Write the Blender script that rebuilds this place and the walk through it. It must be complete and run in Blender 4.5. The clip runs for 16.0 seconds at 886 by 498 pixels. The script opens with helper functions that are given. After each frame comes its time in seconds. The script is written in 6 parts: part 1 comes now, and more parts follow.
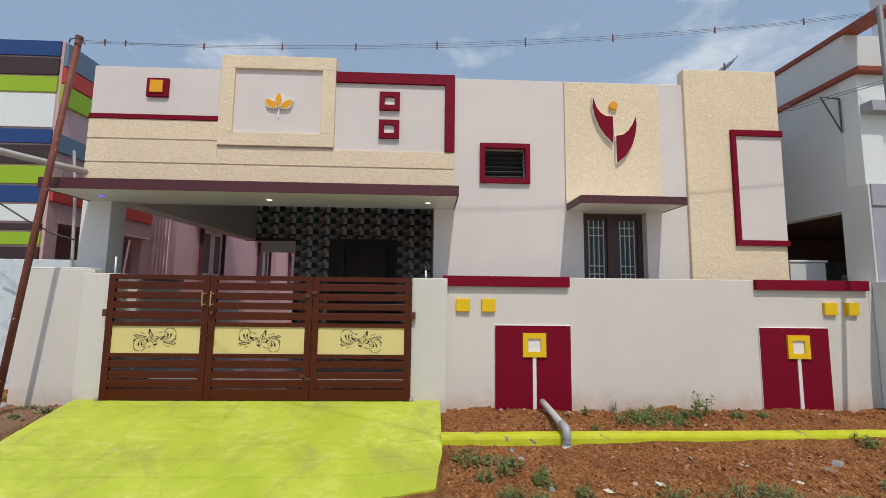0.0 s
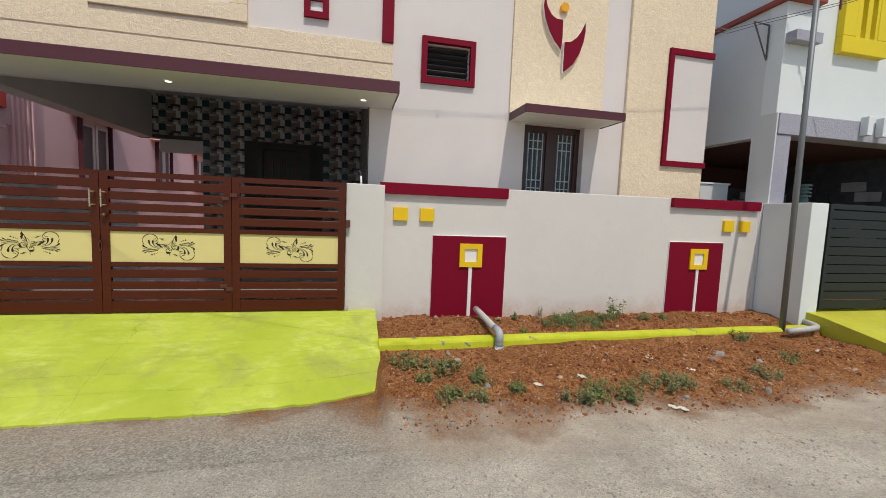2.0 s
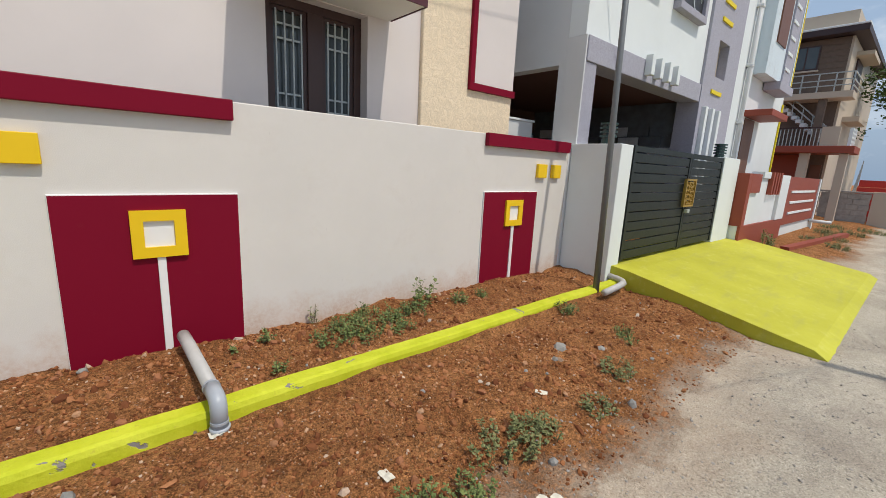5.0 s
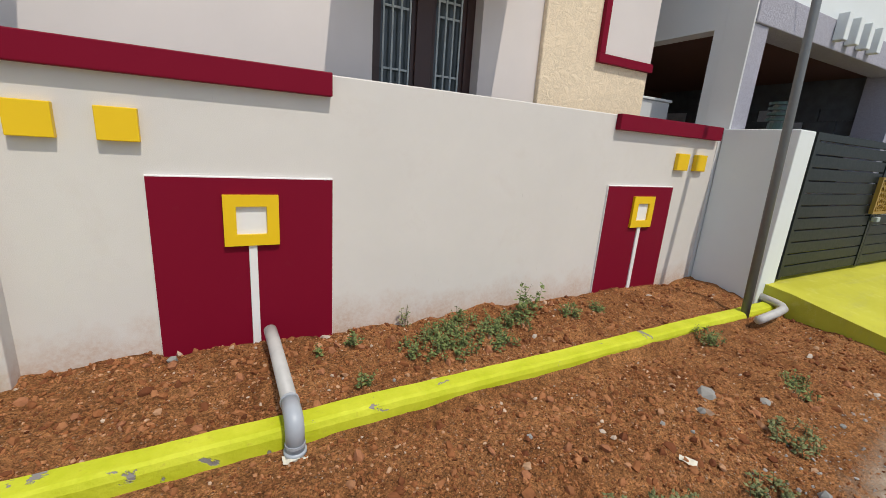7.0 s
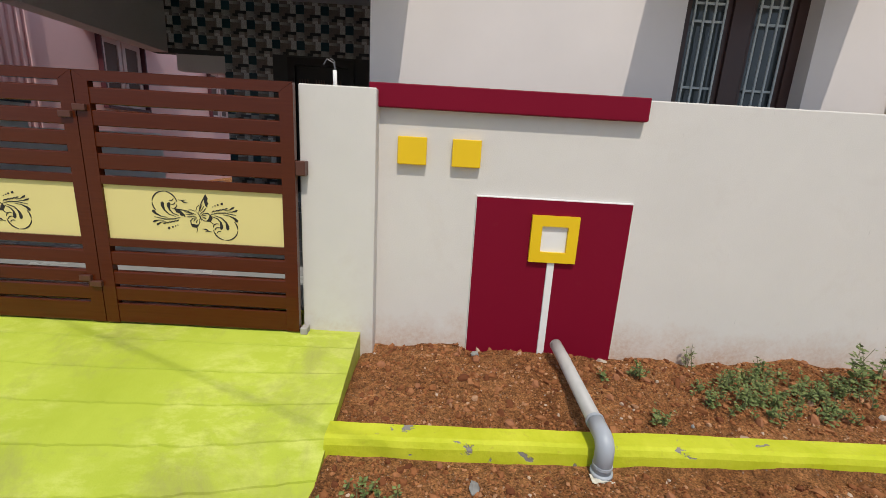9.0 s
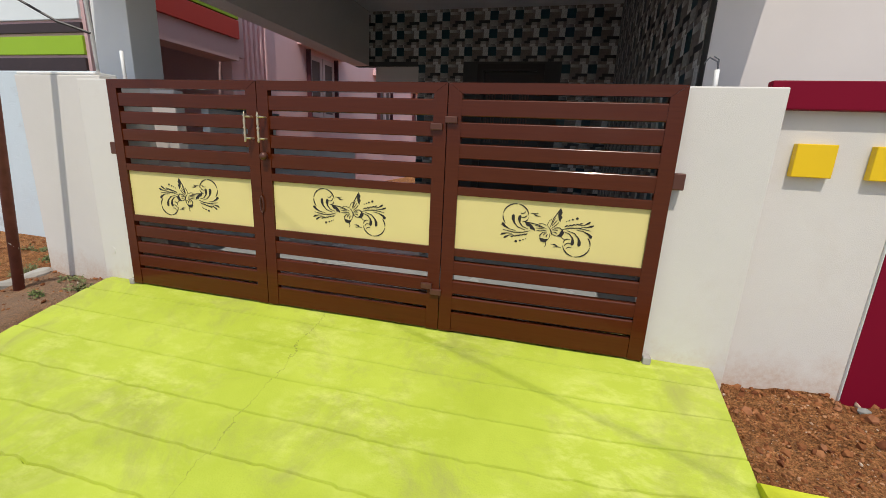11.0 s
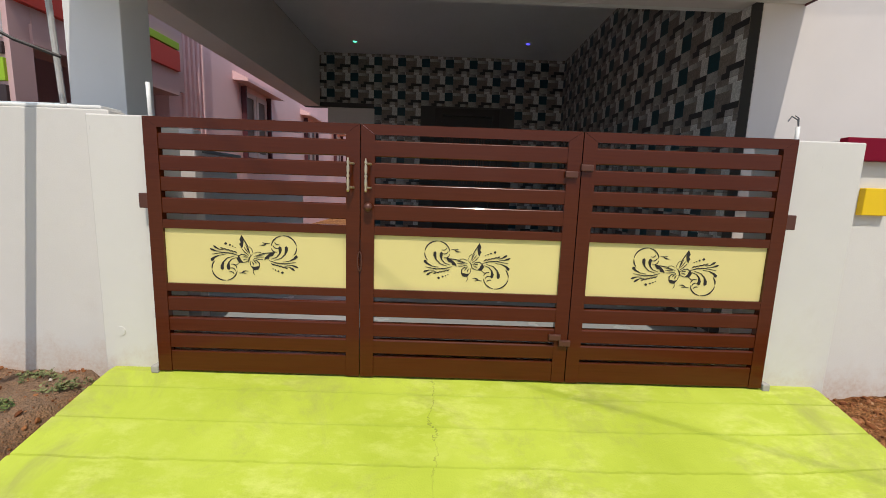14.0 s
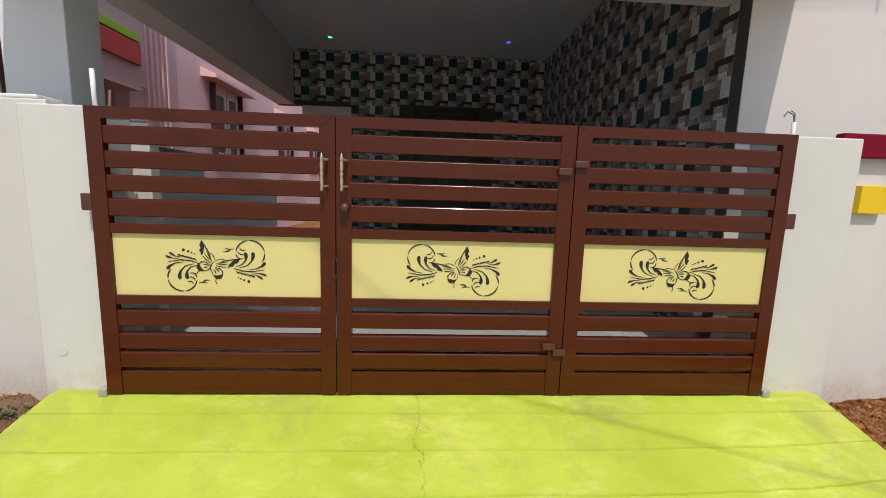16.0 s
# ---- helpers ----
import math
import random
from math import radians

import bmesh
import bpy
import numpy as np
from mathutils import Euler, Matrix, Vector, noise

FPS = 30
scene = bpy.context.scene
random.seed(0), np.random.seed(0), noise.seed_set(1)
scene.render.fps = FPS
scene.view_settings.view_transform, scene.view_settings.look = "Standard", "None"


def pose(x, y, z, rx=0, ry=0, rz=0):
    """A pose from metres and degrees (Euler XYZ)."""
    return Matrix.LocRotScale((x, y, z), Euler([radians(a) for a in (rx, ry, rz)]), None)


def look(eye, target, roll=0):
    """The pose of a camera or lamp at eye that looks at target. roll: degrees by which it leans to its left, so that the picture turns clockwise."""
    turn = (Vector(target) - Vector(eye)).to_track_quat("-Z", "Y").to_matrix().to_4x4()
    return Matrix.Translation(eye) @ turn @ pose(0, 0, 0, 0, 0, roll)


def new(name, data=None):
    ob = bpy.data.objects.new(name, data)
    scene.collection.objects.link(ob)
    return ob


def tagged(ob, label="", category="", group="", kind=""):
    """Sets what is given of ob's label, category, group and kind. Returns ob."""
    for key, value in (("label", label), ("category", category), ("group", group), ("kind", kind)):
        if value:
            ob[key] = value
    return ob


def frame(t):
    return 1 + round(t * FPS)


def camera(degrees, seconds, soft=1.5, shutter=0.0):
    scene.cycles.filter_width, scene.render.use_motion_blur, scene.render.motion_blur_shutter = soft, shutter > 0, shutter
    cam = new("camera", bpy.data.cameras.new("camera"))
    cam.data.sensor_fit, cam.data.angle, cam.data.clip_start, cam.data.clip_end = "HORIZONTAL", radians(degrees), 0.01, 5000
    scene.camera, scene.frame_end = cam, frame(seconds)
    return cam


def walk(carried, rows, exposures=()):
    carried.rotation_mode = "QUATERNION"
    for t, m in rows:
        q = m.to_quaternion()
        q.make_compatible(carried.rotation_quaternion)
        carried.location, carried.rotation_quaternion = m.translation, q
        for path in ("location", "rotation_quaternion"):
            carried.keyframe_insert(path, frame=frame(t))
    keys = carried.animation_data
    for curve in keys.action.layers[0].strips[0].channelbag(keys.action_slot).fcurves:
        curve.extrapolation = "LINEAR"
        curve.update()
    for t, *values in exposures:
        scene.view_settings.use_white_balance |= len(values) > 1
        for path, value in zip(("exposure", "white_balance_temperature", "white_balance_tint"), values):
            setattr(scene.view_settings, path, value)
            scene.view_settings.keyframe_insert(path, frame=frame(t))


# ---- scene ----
cam = camera(93.9, 16.0, soft=0.8)
PATH = [
    (0, (0.168, 0.017, 1.331), (0.238, 2.006, 1.535), 0.7),
    (0.5, (0.148, 0.035, 1.317), (0.226, 2.03, 1.437), 1.1),
    (1, (0.113, 0.073, 1.285), (0.242, 2.069, 1.311), 1.5),
    (1.5, (0.051, 0.143, 1.251), (0.297, 2.126, 1.17), 1.9),
    (2, (0.024, 0.272, 1.213), (0.462, 2.215, 1.032), 2.3),
    (2.5, (0.18, 0.574, 1.175), (0.859, 2.436, 0.905), 2.5),
    (3, (0.376, 0.9, 1.175), (1.294, 2.647, 0.85), 2.3),
    (3.5, (0.573, 1.265, 1.192), (1.679, 2.893, 0.836), 1.7),
    (3.7, (0.654, 1.406, 1.185), (1.829, 2.985, 0.825), 1.5),
    (5.8, (1.505, 2.54, 1.186), (2.799, 4.008, 0.777), 3.0),
    (6, (1.551, 2.598, 1.176), (2.8, 4.102, 0.757), 3.2),
    (6.5, (1.51, 2.684, 1.179), (2.613, 4.286, 0.716), 3.9),
    (7, (1.391, 2.704, 1.184), (2.318, 4.405, 0.688), 4.1),
    (7.5, (1.274, 2.686, 1.189), (2.014, 4.473, 0.679), 3.9),
    (8, (1.174, 2.692, 1.186), (1.703, 4.552, 0.676), 3.6),
    (8.5, (1.03, 2.712, 1.189), (1.308, 4.63, 0.696), 3.4),
    (9, (0.816, 2.778, 1.187), (0.834, 4.721, 0.714), 3.3),
    (9.5, (0.484, 2.869, 1.185), (0.285, 4.803, 0.715), 3.6),
    (10, (0.099, 2.833, 1.174), (-0.262, 4.74, 0.69), 3.9),
    (10.2, (-0.031, 2.817, 1.176), (-0.456, 4.705, 0.681), 4.1),
    (12.3, (-1.627, 2.894, 1.115), (-2.084, 4.79, 0.669), 1.5),
    (12.5, (-1.732, 2.918, 1.118), (-2.127, 4.832, 0.689), 1.5),
    (13, (-1.895, 2.915, 1.121), (-2.133, 4.862, 0.73), 1.4),
    (13.5, (-1.978, 2.863, 1.138), (-2.074, 4.83, 0.793), 1.7),
    (14, (-2.03, 2.82, 1.158), (-2.011, 4.798, 0.865), 2.0),
    (14.5, (-2.054, 2.797, 1.168), (-1.97, 4.78, 0.918), 2.2),
    (15, (-2.073, 2.805, 1.18), (-1.956, 4.788, 0.946), 2.2),
    (15.5, (-2.079, 2.85, 1.166), (-1.95, 4.831, 0.923), 2.2),
    (16, (-2.057, 3.018, 1.14), (-1.938, 4.995, 0.859), 1.8),
]
EXPOSURES = [(0.0, -0.46), (3.5, -0.36), (6.0, -0.27), (8.5, -0.37), (10.0, -0.32), (12.5, -0.2), (16.0, -0.2)]
walk(cam, [(t, look(eye, target, roll)) for t, eye, target, roll in PATH], EXPOSURES)


# ---- light ----
def make_world():
    w = bpy.data.worlds.new("sky")
    scene.world = w
    w.use_nodes = True
    nt = w.node_tree
    bg = nt.nodes["Background"]
    sky = nt.nodes.new("ShaderNodeTexSky")
    sky.sky_type = "NISHITA"
    sky.sun_disc = False
    sky.sun_elevation = SUN_DIR.z and math.asin(SUN_DIR.normalized().z)
    sky.sun_rotation = math.atan2(SUN_DIR.x, SUN_DIR.y)
    sky.air_density, sky.dust_density, sky.ozone_density = 1.0, 5.0, 1.0
    # thin bright clouds low over the roofs
    tc = nt.nodes.new("ShaderNodeTexCoord")
    mp = nt.nodes.new("ShaderNodeMapping")
    mp.inputs["Scale"].default_value = (2.2, 2.2, 5.0)
    nz = nt.nodes.new("ShaderNodeTexNoise")
    nz.inputs["Scale"].default_value, nz.inputs["Detail"].default_value, nz.inputs["Roughness"].default_value = 1.6, 7, 0.58
    rp = nt.nodes.new("ShaderNodeValToRGB")
    rp.color_ramp.elements[0].position, rp.color_ramp.elements[1].position = 0.56, 0.85
    mix = nt.nodes.new("ShaderNodeMix")
    mix.data_type = "RGBA"
    mix.inputs["B"].default_value = (12.0, 12.4, 12.8, 1)
    nt.links.new(tc.outputs["Generated"], mp.inputs["Vector"])
    nt.links.new(mp.outputs["Vector"], nz.inputs["Vector"])
    nt.links.new(nz.outputs["Fac"], rp.inputs["Fac"])
    # a thin white haze veils the whole sky
    veil = nt.nodes.new("ShaderNodeMix")
    veil.data_type = "RGBA"
    veil.inputs["Factor"].default_value = 0.5
    veil.inputs["B"].default_value = (6.5, 8.9, 12.2, 1)
    nt.links.new(sky.outputs["Color"], veil.inputs["A"])
    nt.links.new(rp.outputs["Color"], mix.inputs["Factor"])
    nt.links.new(veil.outputs["Result"], mix.inputs["A"])
    nt.links.new(mix.outputs["Result"], bg.inputs["Color"])
    bg.inputs["Strength"].default_value = SKY_STRENGTH


SUN_DIR = Vector((0.18, -1.0, 1.8))
SKY_STRENGTH = 0.1
make_world()
sun = new("sun", bpy.data.lights.new("sun", "SUN"))
sun.data.energy, sun.data.angle, sun.data.color = 3.5, radians(0.53), (1.0, 0.935, 0.83)
sun.matrix_world = look(SUN_DIR * 10, (0, 0, 0))


# ---- materials ----
class Mat:
    """A small node-graph helper round one Principled material."""

    def __init__(self, name, rough=0.6, metal=0.0, spec=0.5):
        self.m = bpy.data.materials.new(name)
        self.m.use_nodes = True
        self.nt = self.m.node_tree
        self.b = self.nt.nodes["Principled BSDF"]
        self.b.inputs["Roughness"].default_value = rough
        self.b.inputs["Metallic"].default_value = metal
        self.b.inputs["Specular IOR Level"].default_value = spec
        self.co = self.nt.nodes.new("ShaderNodeTexCoord").outputs["Object"]

    def node(self, kind, **ins):
        n = self.nt.nodes.new(kind)
        for k, v in ins.items():
            self.put(n.inputs[k.replace("_", " ")], v)
        return n

    def put(self, socket, v):
        if isinstance(v, bpy.types.NodeSocket):
            self.nt.links.new(v, socket)
        else:
            socket.default_value = v

    def noise(self, scale, detail=4, rough=0.55, co=None, dist=0.0):
        n = self.node("ShaderNodeTexNoise", Scale=scale, Detail=detail, Roughness=rough, Distortion=dist, Vector=co or self.co)
        return n.outputs["Fac"]

    def ramp(self, fac, stops, constant=False):
        n = self.node("ShaderNodeValToRGB", Fac=fac)
        cr = n.color_ramp
        if constant:
            cr.interpolation = "CONSTANT"
        while len(cr.elements) < len(stops):
            cr.elements.new(0.5)
        for e, (p, c) in zip(cr.elements, stops):
            e.position = p
            e.color = (c, c, c, 1) if isinstance(c, (int, float)) else (*c, 1)
        return n.outputs["Color"]

    def mix(self, fac, a, b, blend="MIX"):
        n = self.nt.nodes.new("ShaderNodeMix")
        n.data_type, n.blend_type = "RGBA", blend
        self.put(n.inputs["Factor"], fac)
        for s, v in (("A", a), ("B", b)):
            self.put(n.inputs[s], (*v, 1) if isinstance(v, tuple) and len(v) == 3 else v)
        return n.outputs["Result"]

    def math(self, op, a, b=0.0, c=None):
        n = self.nt.nodes.new("ShaderNodeMath")
        n.operation = op
        self.put(n.inputs[0], a)
        self.put(n.inputs[1], b)
        if c is not None:
            self.put(n.inputs[2], c)
        return n.outputs[0]

    def xyz(self, co=None):
        n = self.node("ShaderNodeSeparateXYZ", Vector=co or self.co)
        return n.outputs

    def bump(self, height, strength=0.3, dist=0.01):
        n = self.node("ShaderNodeBump", Strength=strength, Distance=dist, Height=height)
        self.nt.links.new(n.outputs["Normal"], self.b.inputs["Normal"])

    def color(self, v):
        self.put(self.b.inputs["Base Color"], (*v, 1) if isinstance(v, tuple) else v)
        return self

    def rough(self, v):
        self.put(self.b.inputs["Roughness"], v)


def shade(c, k):
    return tuple(min(1.0, v * k) for v in c)


def paint(name, c, rough=0.55, dirt=0.12, grain=0.15, dust=(0.42, 0.27, 0.17), spec=0.4):
    """Masonry paint: faint blotches, a few stains, fine roller grain."""
    m = Mat(name, rough, spec=spec)
    big = m.noise(0.9, 5, 0.6)
    fine = m.noise(14, 6, 0.65)
    base = m.mix(m.ramp(big, [(0.3, 0.0), (0.7, 1.0)]), shade(c, 0.95), shade(c, 1.03))
    spots = m.ramp(fine, [(0.62, 0.0), (0.8, 1.0)])
    col = m.mix(m.math("MULTIPLY", spots, dirt), base, dust)
    m.color(col)
    m.bump(m.math("ADD", m.noise(260, 3), m.math("MULTIPLY", m.noise(9, 4), 0.8)), grain, 0.004)
    return m.m


def splashed_paint(name, c):
    """Wall paint with hairline scuffs and red mud splashed up from the soil."""
    m = Mat(name, 0.6, spec=0.35)
    base = m.mix(m.ramp(m.noise(0.8, 6, 0.65), [(0.3, 0.0), (0.7, 1.0)]), shade(c, 0.94), shade(c, 1.03))
    base = m.mix(m.math("MULTIPLY", m.ramp(m.noise(3.2, 7, 0.7, dist=0.4), [(0.55, 0.0), (0.75, 1.0)]), 0.16), base, (0.5, 0.42, 0.36))
    x, y, z = m.xyz()
    h = m.math("ADD", z, m.math("MULTIPLY", m.math("SUBTRACT", m.noise(5, 7, 0.7), 0.5), 0.55))
    mud = m.ramp(m.math("MULTIPLY_ADD", h, 1.0, 0.3), [(0.1, 0.75), (0.42, 0.0)])
    fine = m.ramp(m.noise(45, 5, 0.7), [(0.35, 0.35), (0.65, 1.0)])
    base = m.mix(m.math("MULTIPLY", mud, fine), base, (0.47, 0.27, 0.16))
    mark = m.node("ShaderNodeMapping", Vector=m.co)
    mark.inputs["Scale"].default_value = (9, 9, 1.3)
    scuff = m.ramp(m.noise(4, 4, 0.6, mark.outputs["Vector"]), [(0.72, 0.0), (0.76, 1.0)])
    m.color(m.mix(m.math("MULTIPLY", scuff, 0.35), base, (0.36, 0.33, 0.31)))
    m.bump(m.math("ADD", m.noise(220, 3), m.math("MULTIPLY", m.noise(7, 5), 1.2)), 0.2, 0.005)
    return m.m


def plain(name, c, rough=0.5, metal=0.0, vary=0.1, bump=0.05, scale=30):
    m = Mat(name, rough, metal)
    n = m.noise(scale, 4)
    m.color(m.mix(n, shade(c, 1 - vary), shade(c, 1 + vary)))
    m.rough(m.math("MULTIPLY_ADD", n, 0.2, rough - 0.1))
    m.bump(m.noise(scale * 6, 3), bump, 0.003)
    return m.m


def stucco(name, c, size=1.0):
    """Thick trowelled texture paint: wandering ridges with darker pits between them."""
    m = Mat(name, 0.85, spec=0.15)
    mp = m.node("ShaderNodeMapping", Vector=m.co)
    mp.inputs["Scale"].default_value = (size, size, 1.25 * size)
    n1 = m.noise(10, 6, 0.62, mp.outputs["Vector"], 0.9)
    n2 = m.noise(32, 5, 0.65, mp.outputs["Vector"], 0.8)
    ridge = m.math("ABSOLUTE", m.math("MULTIPLY_ADD", n1, 2.0, -1.0))
    h = m.math("ADD", m.math("MULTIPLY", ridge, 1.1), m.math("MULTIPLY", n2, 0.45))
    worn = m.mix(m.noise(1.3, 5, 0.6), shade(c, 0.93), shade(c, 1.06))
    pits = m.ramp(h, [(0.2, 1.0), (0.36, 0.0)])
    col = m.mix(m.math("MULTIPLY", pits, 0.4), worn, shade(c, 0.7))
    m.color(m.mix(m.math("MULTIPLY", m.ramp(h, [(0.5, 0.0), (0.75, 1.0)]), 0.35), col, shade(c, 1.14)))
    m.bump(h, 0.6, 0.014)
    return m.m


def lime_paint():
    """Lime-yellow road paint on rough concrete, patchy and scuffed, with one wandering crack."""
    m = Mat("lime_paint", 0.62, spec=0.3)
    big = m.noise(1.4, 6, 0.62)
    mid = m.noise(7, 6, 0.7, dist=0.6)
    base = m.mix(m.ramp(big, [(0.32, 0.0), (0.68, 1.0)]), (0.37, 0.44, 0.034), (0.475, 0.55, 0.06))
    brush = m.node("ShaderNodeMapping", Vector=m.co)
    brush.inputs["Scale"].default_value = (1.0, 2.1, 1.0)
    pale = m.ramp(m.noise(5.5, 9, 0.72, brush.outputs["Vector"], 0.15), [(0.46, 0.0), (0.64, 1.0)])
    where = m.ramp(m.noise(1.5, 4, 0.6), [(0.4, 0.0), (0.6, 1.0)])
    base = m.mix(m.math("MULTIPLY", m.math("MULTIPLY", pale, where), 0.62), base, (0.64, 0.67, 0.17))
    grime = m.ramp(m.noise(1.6, 8, 0.75, dist=0.5), [(0.5, 0.0), (0.72, 1.0)])
    base = m.mix(m.math("MULTIPLY", grime, 0.75), base, (0.30, 0.29, 0.085))
    x, y, z = m.xyz()
    wander = m.math("MULTIPLY", m.math("SUBTRACT", m.noise(2.6, 6, 0.7), 0.5), 0.26)
    off = m.math("ABSOLUTE", m.math("ADD", m.math("SUBTRACT", x, -2.02), wander))
    crack = m.math("LESS_THAN", off, 0.0018)
    crack = m.math("MULTIPLY", crack, m.math("LESS_THAN", m.math("ABSOLUTE", m.math("ADD", x, 2.0)), 0.5))
    m.color(m.mix(m.math("MULTIPLY", crack, 0.45), base, (0.09, 0.08, 0.03)))
    m.bump(m.math("ADD", m.math("MULTIPLY", mid, 1.5), m.noise(120, 4)), 0.35, 0.006)
    return m.m


def kerb_paint():
    m = Mat("kerb_paint", 0.6, spec=0.3)
    mid = m.noise(5, 6, 0.65)
    base = m.mix(m.ramp(mid, [(0.35, 0.0), (0.7, 1.0)]), (0.44, 0.48, 0.012), (0.58, 0.60, 0.04))
    chips = m.ramp(m.noise(6.5, 5, 0.6, dist=0.5), [(0.64, 0.0), (0.655, 1.0)])
    base = m.mix(chips, base, (0.24, 0.22, 0.2))
    soil = m.ramp(m.noise(22, 6, 0.7), [(0.6, 0.0), (0.75, 1.0)])
    m.color(m.mix(m.math("MULTIPLY", soil, 0.4), base, (0.3, 0.15, 0.06)))
    m.bump(m.math("SUBTRACT", m.noise(40, 5), m.math("MULTIPLY", chips, 1.5)), 0.5, 0.008)
    return m.m


def earth():
    """Red gravelly soil by the wall that runs out into the pale, dusty road."""
    m = Mat("earth_and_road", 0.95, spec=0.15)
    x, y, z = m.xyz()
    n2, n3, n4 = m.noise(3.5, 6, 0.65), m.noise(24, 6, 0.7), m.noise(110, 4, 0.7)
    soil = m.mix(m.ramp(n2, [(0.3, 0.0), (0.7, 1.0)]), (0.275, 0.106, 0.036), (0.57, 0.262, 0.102))
    soil = m.mix(m.ramp(n3, [(0.38, 0.0), (0.62, 1.0)]), shade2(m, soil, 0.55), soil)
    v = m.node("ShaderNodeTexVoronoi", Vector=m.co, Scale=62.0)
    lumps = m.ramp(v.outputs["Distance"], [(0.1, 1.0), (0.42, 0.0)])
    bits = m.math("GREATER_THAN", m.xyz(v.outputs["Color"])[0], 0.86)
    soil = m.mix(m.math("MULTIPLY", bits, m.math("MULTIPLY", lumps, 0.75)), soil, (0.5, 0.34, 0.24))
    v3 = m.node("ShaderNodeTexVoronoi", Vector=m.co, Scale=150.0)
    tint = m.ramp(m.xyz(v3.outputs["Color"])[0], [(0.0, 0.46), (0.5, 0.96), (1.0, 1.58)])
    soil = m.mix(0.8, soil, tint, "MULTIPLY")
    road = m.mix(m.ramp(m.noise(1.3, 6, 0.65), [(0.3, 0.0), (0.72, 1.0)]), (0.36, 0.322, 0.258), (0.55, 0.495, 0.405))
    v2 = m.node("ShaderNodeTexVoronoi", Vector=m.co, Scale=85.0)
    pale = m.math("GREATER_THAN", m.xyz(v2.outputs["Color"])[1], 0.8)
    dark = m.math("GREATER_THAN", m.xyz(v2.outputs["Color"])[2], 0.86)
    road = m.mix(m.math("MULTIPLY", dark, m.ramp(m.noise(2.2, 5, 0.6), [(0.42, 0.0), (0.66, 0.7)])), road, (0.17, 0.145, 0.125))
    road = m.mix(m.math("MULTIPLY", pale, 0.22), road, (0.66, 0.6, 0.52))
    patch = m.ramp(m.noise(0.8, 6, 0.7, dist=0.5), [(0.5, 0.0), (0.66, 1.0)])
    road = m.mix(m.math("MULTIPLY", patch, 0.55), road, (0.30, 0.25, 0.205))
    streak = m.node("ShaderNodeMapping", Vector=m.co)
    streak.inputs["Scale"].default_value = (0.7, 1.9, 1.0)
    road = m.mix(m.math("MULTIPLY", m.ramp(m.noise(2.0, 7, 0.7, streak.outputs["Vector"]), [(0.48, 0.0), (0.7, 1.0)]), 0.4), road, (0.24, 0.205, 0.17))
    v4 = m.node("ShaderNodeTexVoronoi", Vector=m.co, Scale=170.0)
    road = m.mix(0.7, road, m.ramp(m.xyz(v4.outputs["Color"])[0], [(0.0, 0.4), (0.22, 0.88), (0.8, 1.06), (1.0, 1.4)]), "MULTIPLY")
    # a darker strip of loose gravel lies before the foot of the ramp
    strip = m.math("ADD", y, m.math("MULTIPLY", m.math("SUBTRACT", m.noise(1.2, 7, 0.68), 0.5), 1.6))
    strip = m.math("MULTIPLY", m.ramp(m.math("MULTIPLY_ADD", strip, 0.25, 0.0), [(0.54, 0.0), (0.78, 0.75)]), m.ramp(m.math("MULTIPLY_ADD", x, 0.2, 0.5), [(0.52, 1.0), (0.72, 0.0)]))
    chips = m.ramp(m.xyz(v2.outputs["Color"])[0], [(0.0, (0.13, 0.118, 0.1)), (0.6, (0.26, 0.232, 0.19)), (1.0, (0.42, 0.38, 0.32))])
    road = m.mix(strip, road, chips)
    edge = m.math("ADD", m.math("ADD", y, m.math("MULTIPLY", m.math("MINIMUM", m.math("MAXIMUM", m.math("MULTIPLY_ADD", x, 1.2, -0.8), -1.0), 0.0), 0.55)), m.math("MULTIPLY", m.math("SUBTRACT", m.noise(1.1, 6, 0.62), 0.5), 1.3))
    west = m.math("MINIMUM", m.math("MAXIMUM", m.math("MULTIPLY_ADD", x, -2.0, -7.6), 0.0), 1.0)
    edge = m.math("SUBTRACT", edge, m.math("MULTIPLY", west, 0.7))
    edge = m.math("ADD", edge, m.math("MULTIPLY", m.math("SUBTRACT", n3, 0.5), 0.35))
    f = m.ramp(m.math("MULTIPLY_ADD", edge, 0.5, -1.0), [(0.50, 0.0), (0.66, 1.0)])
    dust = m.ramp(m.math("MULTIPLY_ADD", edge, 0.5, -1.0), [(0.28, 0.0), (0.58, 0.48)])
    road = m.mix(dust, road, (0.42, 0.285, 0.185))
    ash = m.ramp(m.noise(1.9, 6, 0.65), [(0.3, 0.45), (0.65, 0.8)])
    soil = m.mix(m.math("MULTIPLY", m.math("MULTIPLY", west, ash), m.math("GREATER_THAN", x, -4.95)), soil, (0.30, 0.212, 0.15))
    m.color(m.mix(f, road, soil))
    h = m.math("ADD", m.math("MULTIPLY", n3, 1.2), m.math("ADD", m.math("MULTIPLY", n4, 0.5), m.math("MULTIPLY", lumps, 0.4)))
    m.bump(m.math("MULTIPLY", h, m.math("MULTIPLY_ADD", f, 0.68, 0.32)), 1.0, 0.03)
    return m.m


def shade2(m, col, k):
    return m.mix(1.0, col, (k, k, k), "MULTIPLY")


